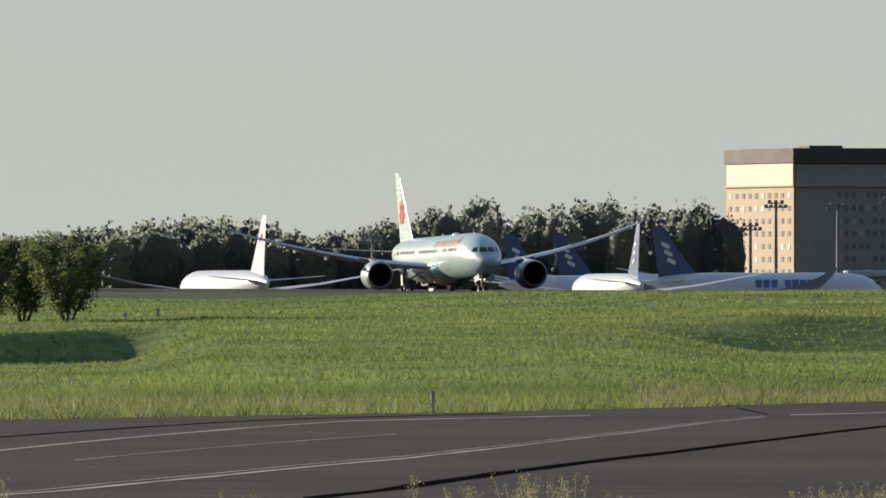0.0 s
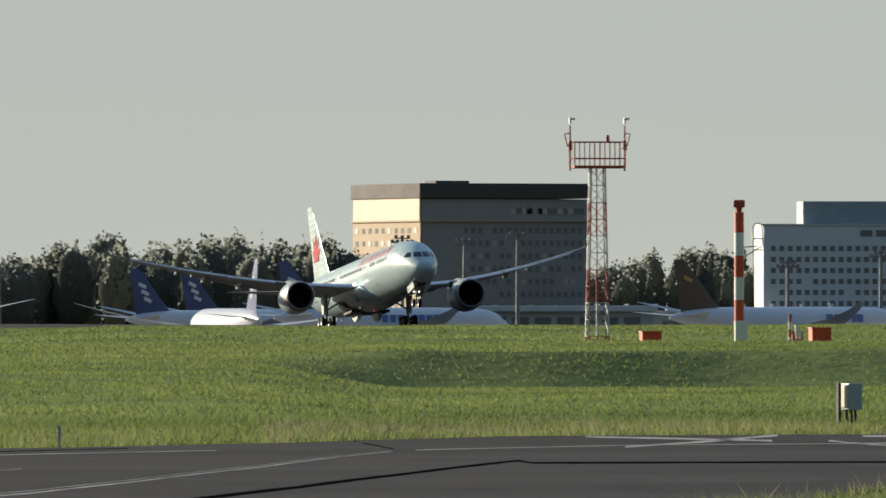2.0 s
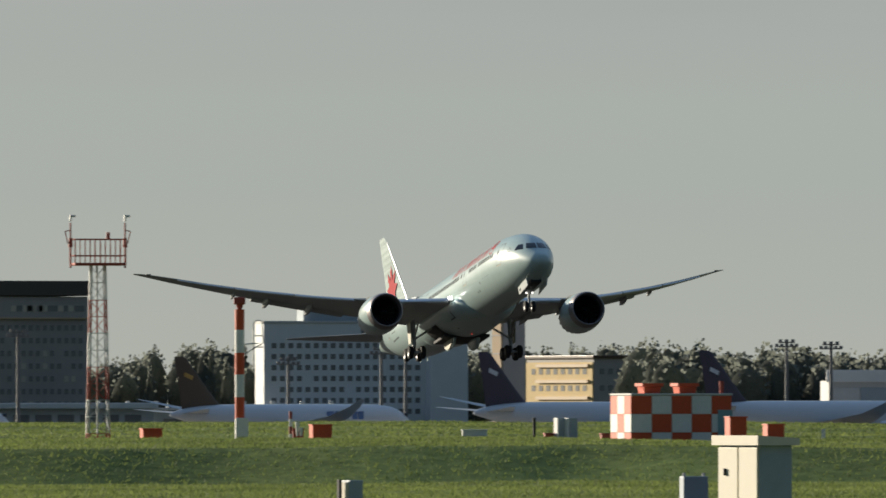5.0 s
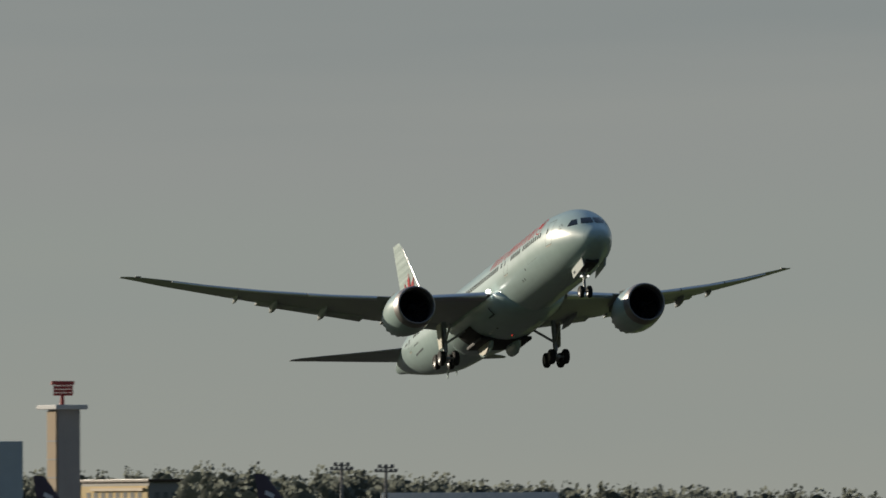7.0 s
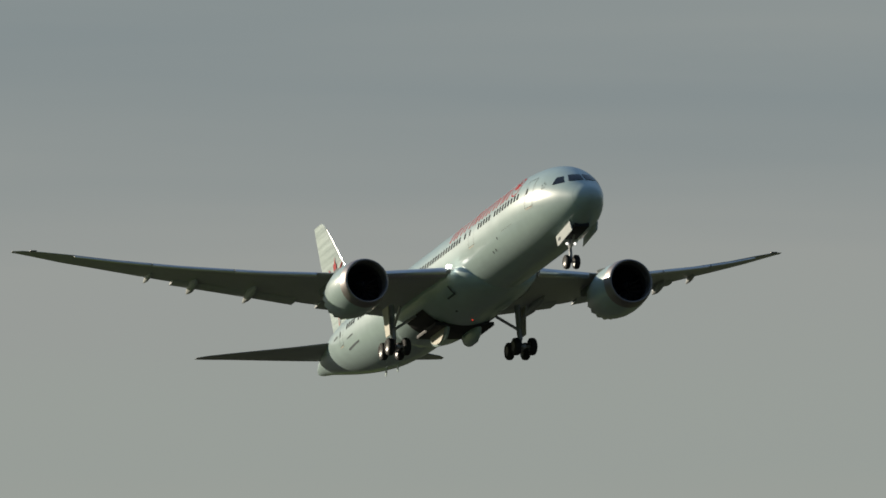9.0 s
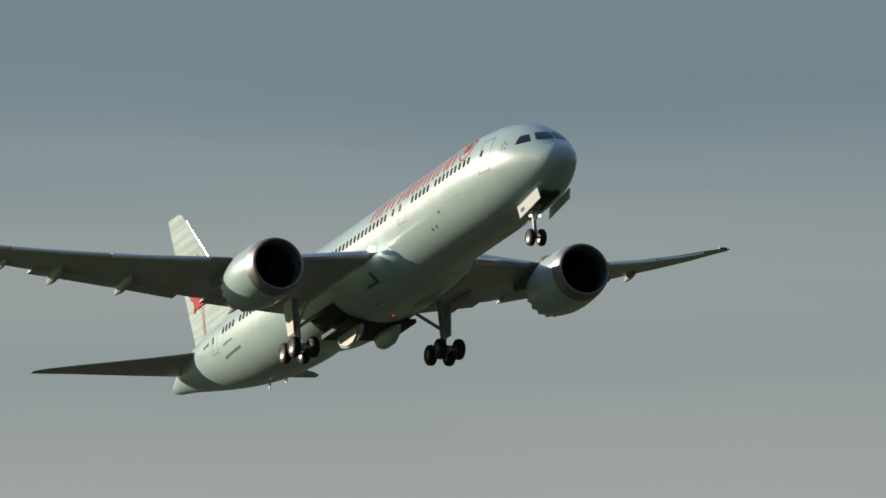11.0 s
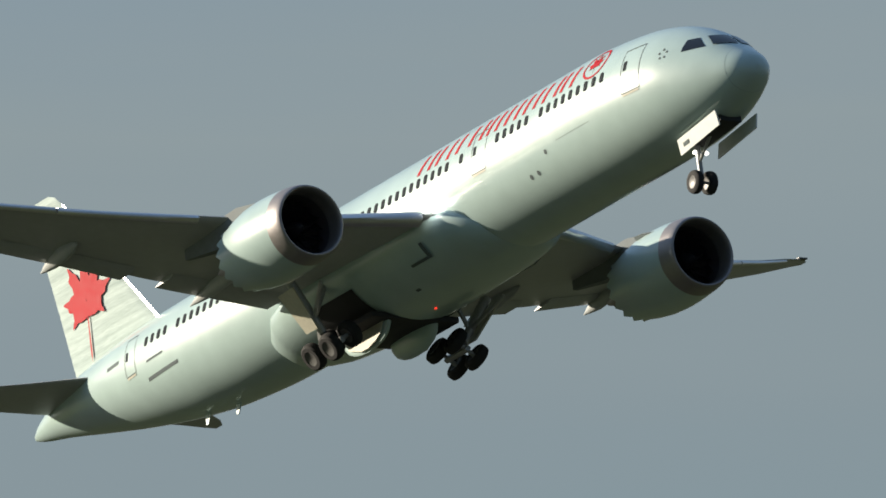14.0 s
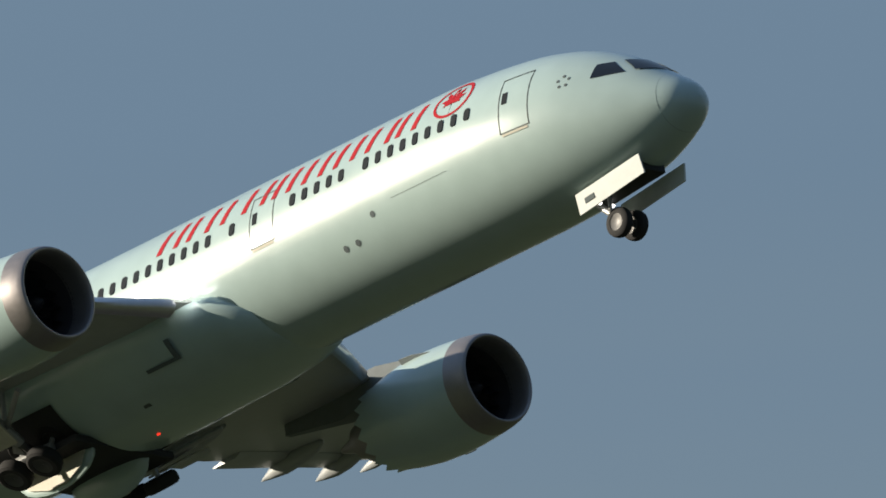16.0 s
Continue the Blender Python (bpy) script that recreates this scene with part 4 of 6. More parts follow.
# ---- grass ----
def build_sward(name, label, material, zones, seed):
    rng = np.random.default_rng(seed)
    verts, faces = [], []
    for az0, az1, r0, r1, count, h, w, lean in zones:
        azs = rng.uniform(az0, az1, count)
        rs = np.sqrt(rng.uniform(r0 * r0, r1 * r1, count))
        for a, r in zip(azs, rs):
            if 130 < r < far_edge(a) + 0.4 and r > near_edge(a):
                continue
            p = polar(a, r)
            patchy = noise.noise((p.x / 7, p.y / 14, 5.0)) + 0.6 * noise.noise((p.x / 1.7, p.y / 4, 9.0))
            hh = h * (0.55 + 0.75 * rng.random()) * (1 + 0.45 * patchy)
            z = ground_z(p.x, p.y) - 0.03
            ang = rng.uniform(0, math.pi)
            dx, dy = w * math.cos(ang) / 2, w * math.sin(ang) / 2
            lx, ly = rng.normal(0, lean, 2) * hh
            i = len(verts)
            verts += [(p.x - dx, p.y - dy, z), (p.x + dx, p.y + dy, z), (p.x + dx * 0.6 + lx * 0.58, p.y + dy * 0.6 + ly * 0.58, z + hh * 0.6), (p.x + lx, p.y + ly, z + hh)]
            faces += [(i, i + 1, i + 2), (i, i + 2, i + 3)]
    me = bpy.data.meshes.new(name)
    me.from_pydata(verts, [], faces)
    me.materials.append(material)
    return tagged(new(name, me), label, "grass", kind="stuff")


build_sward("grass", "tall green unmown grass on the airfield", M_SWARD, ((8.0, 15.8, 258, 350, 100000, 0.26, 0.035, 0.6), (8.0, 16.6, 350, 520, 130000, 0.14, 0.06, 0.7),
            (8.0, 17.0, 515, 640, 120000, 0.15, 0.08, 0.7), (8.0, 17.0, 640, 930, 120000, 0.13, 0.12, 0.8), (12.7, 15.8, 125, 232, 16000, 0.2, 0.02, 0.6)), 3)
build_sward("dry_grass", "dry straw-coloured grass stalks at the pavement edge", M_STRAWL, ((8.0, 15.8, 260, 300, 5200, 0.45, 0.025, 0.4), (11.2, 15.8, 300, 335, 8200, 0.36, 0.03, 0.4),
            (12.7, 15.8, 130, 232, 2600, 0.3, 0.016, 0.4)), 5)


def build_weeds():
    """Thin stalks with loose seed heads beside the pavement's near edge."""
    rng = random.Random(8)
    verts, faces = [], []
    for az0, az1, count, h in ((10.16, 10.24, 5, 0.42), (10.38, 10.52, 9, 0.26), (10.62, 10.76, 26, 0.4), (10.78, 10.98, 18, 0.36), (11.1, 11.3, 8, 0.22), (11.9, 12.5, 46, 0.27), (8.33, 8.42, 6, 0.34), (9.2, 9.5, 6, 0.2)):
        for _ in range(count):
            p = polar(rng.uniform(az0, az1), rng.uniform(116, 131))
            z = ground_z(p.x, p.y) - 0.02
            hh = h * rng.uniform(0.55, 1.15)
            lean = Vector((rng.gauss(0, 0.16), rng.gauss(0, 0.16), 1)) * hh
            base = Vector((p.x, p.y, z))
            i = len(verts)
            w = 0.0035
            verts += [tuple(base + Vector((-w, 0, 0))), tuple(base + Vector((w, 0, 0))), tuple(base + lean + Vector((0.001, 0, 0))), tuple(base + lean - Vector((0.001, 0, 0)))]
            faces.append((i, i + 1, i + 2, i + 3))
            for _ in range(26):
                u = rng.uniform(0.5, 1.0)
                c = base + lean * u + Vector((rng.gauss(0, 0.022), rng.gauss(0, 0.022), rng.gauss(0, 0.012)))
                a, b = Vector((rng.uniform(-1, 1), rng.uniform(-1, 1), rng.uniform(-1, 1))) * 0.011, Vector((rng.uniform(-1, 1), rng.uniform(-1, 1), rng.uniform(-1, 1))) * 0.009
                i = len(verts)
                verts += [tuple(c - a), tuple(c + b), tuple(c + a), tuple(c - b)]
                faces.append((i, i + 1, i + 2, i + 3))
    me = bpy.data.meshes.new("weeds")
    me.from_pydata(verts, [], faces)
    me.materials.append(M_STRAWL)
    tagged(new("weeds", me), "dry weeds with loose seed heads beside the pavement", "weeds", kind="stuff")


build_weeds()


# ---- near tree and far woods ----
def near_tree(az, r, height, spread, seed, label):
    rng = random.Random(seed)
    tree = thing("tree", label, "tree", onground(az, r))
    bm = bmesh.new()
    tips = []
    for k in range(5):
        a = 2 * math.pi * k / 5 + rng.uniform(-0.4, 0.4)
        p = Vector((0.15 * math.cos(a), 0.15 * math.sin(a), -0.1))
        rad = 0.085
        d = Vector((0.3 * math.cos(a) * spread, 0.3 * math.sin(a) * spread, 1.0)).normalized()
        for j in range(6):
            q = p + d * height * 0.17
            tube(bm, p, q, rad, rad * 0.75, 7)
            rad *= 0.75
            if j >= 0:
                for _ in range(4):
                    b = (d + Vector((rng.uniform(-1, 1), rng.uniform(-1, 1), rng.uniform(-0.1, 0.7)))).normalized()
                    e = q + b * height * rng.uniform(0.12, 0.24) * (1.1 - 0.1 * j)
                    tube(bm, q, e, rad * 0.55, 0.012, 5)
                    tips += [q.lerp(e, 0.5), e, q.lerp(e, 0.8)]
            p = q
            d = (d + Vector((rng.uniform(-0.3, 0.3), rng.uniform(-0.3, 0.3), 0.15))).normalized()
        tips.append(p)
    part("trunk", bm, M_BARK, tree, "several brown stems and limbs")
    verts, faces = [], []
    for t in tips:
        for _ in range(13):
            c = t + Vector((rng.gauss(0, 0.2), rng.gauss(0, 0.2), rng.gauss(0, 0.17))) * height * 0.3
            u = Vector((rng.uniform(-1, 1), rng.uniform(-1, 1), rng.uniform(-1, 1))).normalized() * rng.uniform(0.06, 0.11)
            v = u.cross(Vector((rng.uniform(-1, 1), rng.uniform(-1, 1), rng.uniform(-1, 1)))).normalized() * rng.uniform(0.04, 0.07)
            i = len(verts)
            verts += [c - u, c + v, c + u, c - v]
            faces.append((i, i + 1, i + 2, i + 3))
    me = bpy.data.meshes.new("crown")
    me.from_pydata([tuple(v) for v in verts], [], faces)
    me.materials.append(M_LEAF)
    new("crown", me).parent = tree
    return tree


near_tree(8.64, 598, 3.5, 1.3, 11, "open bushy green tree standing on a grass bank")
near_tree(8.44, 602, 3.7, 1.2, 12, "bushy green tree beside another on a grass bank")
near_tree(8.29, 604, 3.4, 1.2, 13, "smaller bushy green tree on a grass bank")

PROFILE = ((5, 90), (7.5, 80), (8.3, 72), (8.8, 92), (9.3, 105), (9.76, 76), (10.12, 97), (10.5, 140), (10.65, 112), (10.9, 135), (11.27, 128), (11.5, 132), (11.6, 120), (12.0, 100), (12.7, 80),
           (13.05, 108), (13.3, 116), (13.5, 80), (14.1, 85), (14.25, 105), (15.0, 110), (15.5, 108), (16.0, 104), (16.6, 80), (18, 70), (24, 60), (34, 60))


def build_woods():
    rng = random.Random(21)
    ico = bmesh.new()
    bmesh.ops.create_icosphere(ico, subdivisions=1, radius=1.0)
    ico.verts.ensure_lookup_table()
    base_v = [v.co.copy() for v in ico.verts]
    base_f = [tuple(v.index for v in f.verts) for f in ico.faces]
    ico.free()
    ico = bmesh.new()
    bmesh.ops.create_icosphere(ico, subdivisions=3, radius=1.0)
    ico.verts.ensure_lookup_table()
    ball_v = [v.co.copy() for v in ico.verts]
    ball_f = [tuple(v.index for v in f.verts) for f in ico.faces]
    ico.free()
    sprays = []
    for _ in range(240):
        m = Euler((rng.random() * 6, rng.random() * 6, rng.random() * 6)).to_matrix()
        s = rng.uniform(0.3, 0.65)
        sprays.append([tuple(m @ Vector(q) * s) for q in ((-1, -0.4, 0), (0.3, -0.8, 0.2), (1, 0.2, 0), (-0.3, 0.8, -0.2))])
    verts, faces = [], []
    az = 5.0
    while az < 33:
        for row in range(3 if az < 17.5 else 2 if az < 21 else 1):
            r = (3430 if 11.62 < az < 15.12 else 2680) + 55 * row + rng.uniform(-20, 20)
            a = az + rng.uniform(-0.05, 0.05)
            top = 1.75 + float(np.interp(a, [p[0] for p in PROFILE], [p[1] for p in PROFILE])) * r / 22450 * rng.uniform(0.84, 1.06) - (1.5 if row == 0 else 0)
            base = -4.7
            conifer = rng.random() < 0.16
            wid = rng.uniform(1.6, 2.4) if conifer else rng.uniform(3.4, 5.6)
            c = polar(a, r)
            # a lumpy crown, rough with leaf sprays at its edge
            hh = (top - base) * 0.5
            o = Vector((c.x, c.y, base + hh * 1.08))
            i = len(verts)
            seed = Vector((rng.random() * 90, rng.random() * 90, 0))
            for v in ball_v:
                k = 0.86 + 0.2 * noise.noise(v * 2.0 + seed) + 0.14 * noise.noise(v * 5.0 + seed)
                taper = (1 - 0.8 * max(0, v.z)) if conifer else 1.0
                verts.append((o.x + v.x * k * wid * taper, o.y + v.y * k * wid * taper, o.z + v.z * (0.7 + 0.15 * k) * hh))
            faces += [tuple(i + j for j in f) for f in ball_f]
            for _ in range(90 if conifer else 150):
                v = Vector((rng.gauss(0, 1), rng.gauss(0, 1), rng.gauss(0.15, 1))).normalized()
                taper = (1 - 0.8 * max(0, v.z)) if conifer else 1.0
                k = 0.92 + 0.22 * noise.noise(v * 2.2 + seed) + 0.24 * noise.noise(v * 5.5 + seed) + rng.uniform(-0.1, 0.06)
                ox, oy, oz = o.x + v.x * k * wid * taper, o.y + v.y * k * wid * taper, o.z + v.z * (0.45 + 0.55 * k) * hh
                i = len(verts)
                verts += [(ox + q[0], oy + q[1], oz + q[2]) for q in sprays[rng.randrange(240)]]
                faces.append((i, i + 1, i + 2, i + 3))
        az += 0.065 if az < 17.5 else 0.09 if az < 21 else 0.4
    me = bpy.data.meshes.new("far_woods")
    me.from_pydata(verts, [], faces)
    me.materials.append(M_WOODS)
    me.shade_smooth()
    tagged(new("far_woods", me), "long belt of broadleaf and conifer woods, foliage paled for haze", "woods", kind="stuff")


build_woods()


# ---- buildings behind the apron ----
def window_grid(parent, face, x0, x1, z0, z1, cols, rows, ww, wh, materials, W, D, seed=0, skip=0.0):
    """Rows of recessed-looking panes, each its own object, on the front (y = 0) or the left side (x = 0)."""
    rng = random.Random(seed)
    meshes = {}
    for i in range(cols):
        for j in range(rows):
            if rng.random() < skip:
                continue
            m = materials[0] if rng.random() < 0.8 else materials[-1]
            if m.name not in meshes:
                bm = bmesh.new()
                box(bm, (0, 0, 0), (ww, 0.12, wh))
                ob = part("window", bm, m, parent, smooth=0)
                meshes[m.name] = ob.data
            else:
                ob = new("window", meshes[m.name])
                ob.parent = parent
            u = x0 + (x1 - x0) * (i + 0.5) / cols
            z = z0 + (z1 - z0) * (j + 0.5) / rows
            ob.matrix_basis = Matrix.Translation((u, -0.02, z)) if face == "front" else Matrix.Translation((-0.3, u, z)) @ Matrix.Rotation(radians(90), 4, "Z")


def building(name, label, az, r, beta, z0=-4.75):
    p = polar(az, r, z0)
    return thing(name, label, "building", Matrix.Translation(p) @ Matrix.Rotation(radians(beta - az), 4, "Z"))


def build_hotel():
    W, D, H = 44.7, 51.0, 39.1
    h = building("hotel", "large brown hotel with one warmly lit beige side", 11.926, 3200, 20)
    # the sun side's lighter, warmer tone is put into its wall colours
    part("wall", box(bmesh.new(), (W / 2 + 0.15, D / 2, H / 2 - 2), (W - 0.3, D, H - 4)), M_HOTELD, h, "dark brown tiled wall", smooth=0)
    part("side_wall", box(bmesh.new(), (0.0, D / 2, (H - 9.6) / 2), (0.5, D - 0.6, H - 9.6)), M_HOTEL, h, "beige side wall in sunlight", smooth=0)
    part("upper_wall", box(bmesh.new(), (-0.1, D / 2 - 0.2, H - 6.6), (0.6, D - 1.4, 5.6), 0.1), M_PENT, h, "plain pale upper wall", smooth=0)
    part("ledge", box(bmesh.new(), (W / 2 - 0.4, D / 2 - 0.4, H - 9.5), (W + 0.8, D + 0.8, 0.5), 0.1), M_HOTEL, h, smooth=0)
    part("roof", box(bmesh.new(), (W / 2 - 0.3, D / 2 - 0.3, H - 1.9), (W + 0.9, D + 0.9, 3.8), 0.2), M_ROOFD, h, "dark overhanging roof storey", smooth=0)
    part("roof_plant", box(bmesh.new(), (12, 14, H + 0.3), (9, 8, 0.9), 0.1), M_ROOFD, h, smooth=0)
    window_grid(h, "left", 1.2, D - 1.0, 3.0, H - 10.3, 10, 8, 2.0, 1.3, (M_WGLASS, M_WPALE), W, D, 4)
    window_grid(h, "front", 11, W - 1, 3.0, H - 10.3, 17, 8, 1.1, 1.4, (M_WGLASS, M_WGLASS, M_WPALE), W, D, 5, 0.12)
    window_grid(h, "front", 24, W - 1, H - 8.0, H - 6.0, 14, 1, 1.5, 1.5, (M_WGLASS, M_WPALE), W, D, 8)
    window_grid(h, "front", 27, 33, H - 8.0, H - 6.0, 4, 1, 1.4, 1.7, (M_WPALE,), W, D, 9)


def build_hotel2():
    W, D, H = 52.0, 17.0, 29.0
    h = building("white_hotel", "long white hotel with a set-back upper block", 13.47, 3300, 8)
    part("wall", box(bmesh.new(), (W / 2, D / 2, H / 2), (W, D, H)), M_HOTEL2, h, "white front with rows of windows", smooth=0)
    part("roof", box(bmesh.new(), (W / 2, D / 2, H + 0.2), (W + 0.5, D + 0.5, 0.6), 0.1), M_SHED, h, smooth=0)
    part("end_block", box(bmesh.new(), (W - 4.6, 1.5, H / 2 + 0.7), (9.8, D + 4, H + 1.4), 0.1), M_HOTEL2, h, "plain end block", smooth=0)
    part("upper_block", box(bmesh.new(), (22.8, 9, H + 3.2), (24.0, 12, 6.4), 0.2), M_GREYP, h, "blue-grey upper block", smooth=0)
    part("upper_block", box(bmesh.new(), (37, 9, H + 2.8), (8.0, 11, 5.0), 0.2), M_GREYP, h, "blue-grey upper block", smooth=0)
    part("lift_tower", box(bmesh.new(), (43, 8, H + 3.4), (4.6, 8, 6.8), 0.2), M_GREYP, h, "blue-grey lift tower", smooth=0)
    window_grid(h, "front", 1.5, W - 10.5, 4.5, H - 4.5, 18, 7, 1.3, 1.35, (M_WGLASS,), W, D, 6, 0.05)
    window_grid(h, "front", 25, W - 10.5, H - 3.2, H - 0.8, 4, 1, 3.2, 1.7, (M_WGLASS,), W, D, 7)
    part("podium", box(bmesh.new(), (16, -3.5, 5.2), (38, 7, 1.6), 0.1), M_SHED, h, smooth=0)
    part("podium_wall", box(bmesh.new(), (16, -3.2, 2.2), (37, 6.4, 4.4)), M_GREYP, h, smooth=0)


def build_radar():
    t = building("radar_tower", "tall concrete tower with a red radar aerial on top", 14.552, 2500, 32)
    H = 31.0
    part("shaft", box(bmesh.new(), (2.5, 1.9, H / 2), (5.1, 3.9, H), 0.15), M_HOTELD, t, "concrete shaft painted dark as the shaded side", smooth=0)
    # pale strip colours in the brightness of the tower's sun side
    part("sunlit_strip", box(bmesh.new(), (-0.2, 1.9, H / 2), (0.5, 3.3, H - 1)), M_HOTEL, t, "pale strip painted as the sunlit side", smooth=0)
    for k in range(7):
        part("joint_band", box(bmesh.new(), (-0.3, 1.9, 3 + 3.6 * k), (0.5, 3.5, 0.25)), M_HOTELD, t, smooth=0)
    part("gallery", box(bmesh.new(), (2.4, 2.4, H + 0.3), (7.4, 7.4, 0.9), 0.15), M_SHED, t, "overhanging gallery", smooth=0)
    part("pedestal", tube(bmesh.new(), (2.4, 2.4, H + 0.7), (2.4, 2.4, H + 2.6), 0.5, 0.35, 12), M_RADAR, t)
    bm = bmesh.new()
    for k in range(9):
        x = -2.1 + 0.525 * k
        tube(bm, (2.4 + x, 2.0 - 0.3 * (1 - (x / 2.2) ** 2), H + 2.6), (2.4 + x, 2.0 - 0.1 * (1 - (x / 2.2) ** 2), H + 4.8), 0.16, 0.16, 6)
    for z in (2.8, 3.5, 4.2):
        box(bm, (2.4, 2.0, H + z), (4.2, 0.35, 0.45))
    part("dish", bm, M_RADAR, t, "red mesh radar dish", smooth=0)
    part("top_array", box(bmesh.new(), (2.4, 2.2, H + 5.1), (5.2, 0.5, 0.75), 0.1), M_RADAR, t, "flat red top array", smooth=0)


def build_low_buildings():
    h = building("ochre_building", "low ochre office building in sunlight", 14.96, 2900, 30)
    # sun and shade on the two sides are put in as two wall colours
    part("wall", box(bmesh.new(), (5.5, 15.5, 9.1), (11, 31, 18.2)), M_HOTELD, h, "end wall painted darker for shade", smooth=0)
    part("side_wall", box(bmesh.new(), (-0.1, 15.5, 8.6), (0.4, 30.6, 17.2)), M_YELLOW, h, "ochre wall coloured as the sunlit side", smooth=0)
    part("roof", box(bmesh.new(), (5.5, 15.5, 18.4), (12, 32, 0.7), 0.1), M_BROWN, h, "dark roof edge", smooth=0)
    for z in (9.0, 12.8, 16.4):
        part("balcony_band", box(bmesh.new(), (-0.5, 13.5, z), (0.8, 24, 0.7)), M_PENT, h, smooth=0)
    window_grid(h, "left", 2, 29, 5.5, 17.0, 8, 3, 1.8, 1.3, (M_WGLASS,), 11, 31, 12)
    window_grid(h, "front", 1, 10, 5.5, 17.0, 4, 3, 1.2, 1.3, (M_WGLASS,), 11, 31, 13)
    h = building("hangar", "pale metal hangar with a wide front", 16.02, 2500, 4)
    part("wall", box(bmesh.new(), (17, 12, 6.0), (34, 24, 12.0)), M_SHED, h, "pale cladding", smooth=0)
    part("fascia", box(bmesh.new(), (17, -0.3, 12.9), (35, 1.0, 2.4), 0.1), M_WHITE, h, "white fascia", smooth=0)
    for k in range(6):
        part("hangar_door", box(bmesh.new(), (3.5 + 5.4 * k, -0.15, 5.4), (5.1, 0.25, 10.4), 0.05), M_GREYP if k % 2 else M_SHED, h, smooth=0)
    h = building("freight_building", "long low white freight terminal", 12.18, 2750, 3)
    part("wall", box(bmesh.new(), (19, 10, 3.4), (38, 20, 6.8)), M_SHED, h, "white wall", smooth=0)
    part("roof", box(bmesh.new(), (19, 9.5, 7.3), (40, 22, 1.3), 0.2), M_WHITE, h, "white roof edge", smooth=0)
    window_grid(h, "front", 2, 36, 3.2, 6.0, 7, 1, 3.6, 1.6, (M_WGLASS, M_WPALE), 38, 20, 2)
    h = building("freight_building", "long low grey freight terminal with roof lamps", 12.66, 2780, 3)
    part("wall", box(bmesh.new(), (30, 10, 3.2), (60, 20, 6.4)), M_GREYP, h, "grey wall", smooth=0)
    part("roof", box(bmesh.new(), (30, 9.5, 6.6), (61, 22, 0.6), 0.1), M_SHED, h, smooth=0)
    for k in range(9):
        part("roof_lamp", box(bmesh.new(), (3 + 6.4 * k, 0, 8.0), (0.9, 0.6, 0.7), 0.1), M_WHITE, h, smooth=0)
    window_grid(h, "front", 2, 58, 2.0, 5.0, 8, 1, 4.5, 2.0, (M_WGLASS, M_WPALE), 60, 20, 3)


def flood_mast(az, up):
    r = 2450
    H = 1.75 + up * r / 22450 + 4.7
    m = thing("flood_mast", "tall grey apron floodlight mast with lamp rows", "light mast", Matrix.Translation(polar(az, r, -4.7)) @ Matrix.Rotation(radians(-az), 4, "Z"), "apron floodlight masts")
    part("pole", tube(bmesh.new(), (0, 0, 0), (0, 0, H), 0.42, 0.28, 10), M_MASTGREY, m)
    part("crossarm", box(bmesh.new(), (0, 0, H - 0.9), (4.2, 0.25, 0.25)), M_MASTGREY, m, smooth=0)
    part("crossarm", box(bmesh.new(), (0, 0, H - 0.1), (3.2, 0.25, 0.25)), M_MASTGREY, m, smooth=0)
    for k in range(5):
        part("floodlight", box(bmesh.new(), (-1.9 + 0.95 * k, -0.35, H - 0.65), (0.7, 0.5, 0.6), 0.08), M_MASTGREY, m, smooth=0)
    for k in range(3):
        part("floodlight", box(bmesh.new(), (-1.2 + 1.2 * k, -0.35, H + 0.2), (0.7, 0.5, 0.6), 0.08), M_MASTGREY, m, smooth=0)


build_hotel()
build_hotel2()
build_radar()
build_low_buildings()
for a, u in ((11.724, 92), (11.839, 132), (12.12, 128), (12.36, 138), (13.58, 88), (14.0, 106), (14.11, 113), (15.83, 118), (16.03, 114), (10.02, 70)):
    flood_mast(a, u)


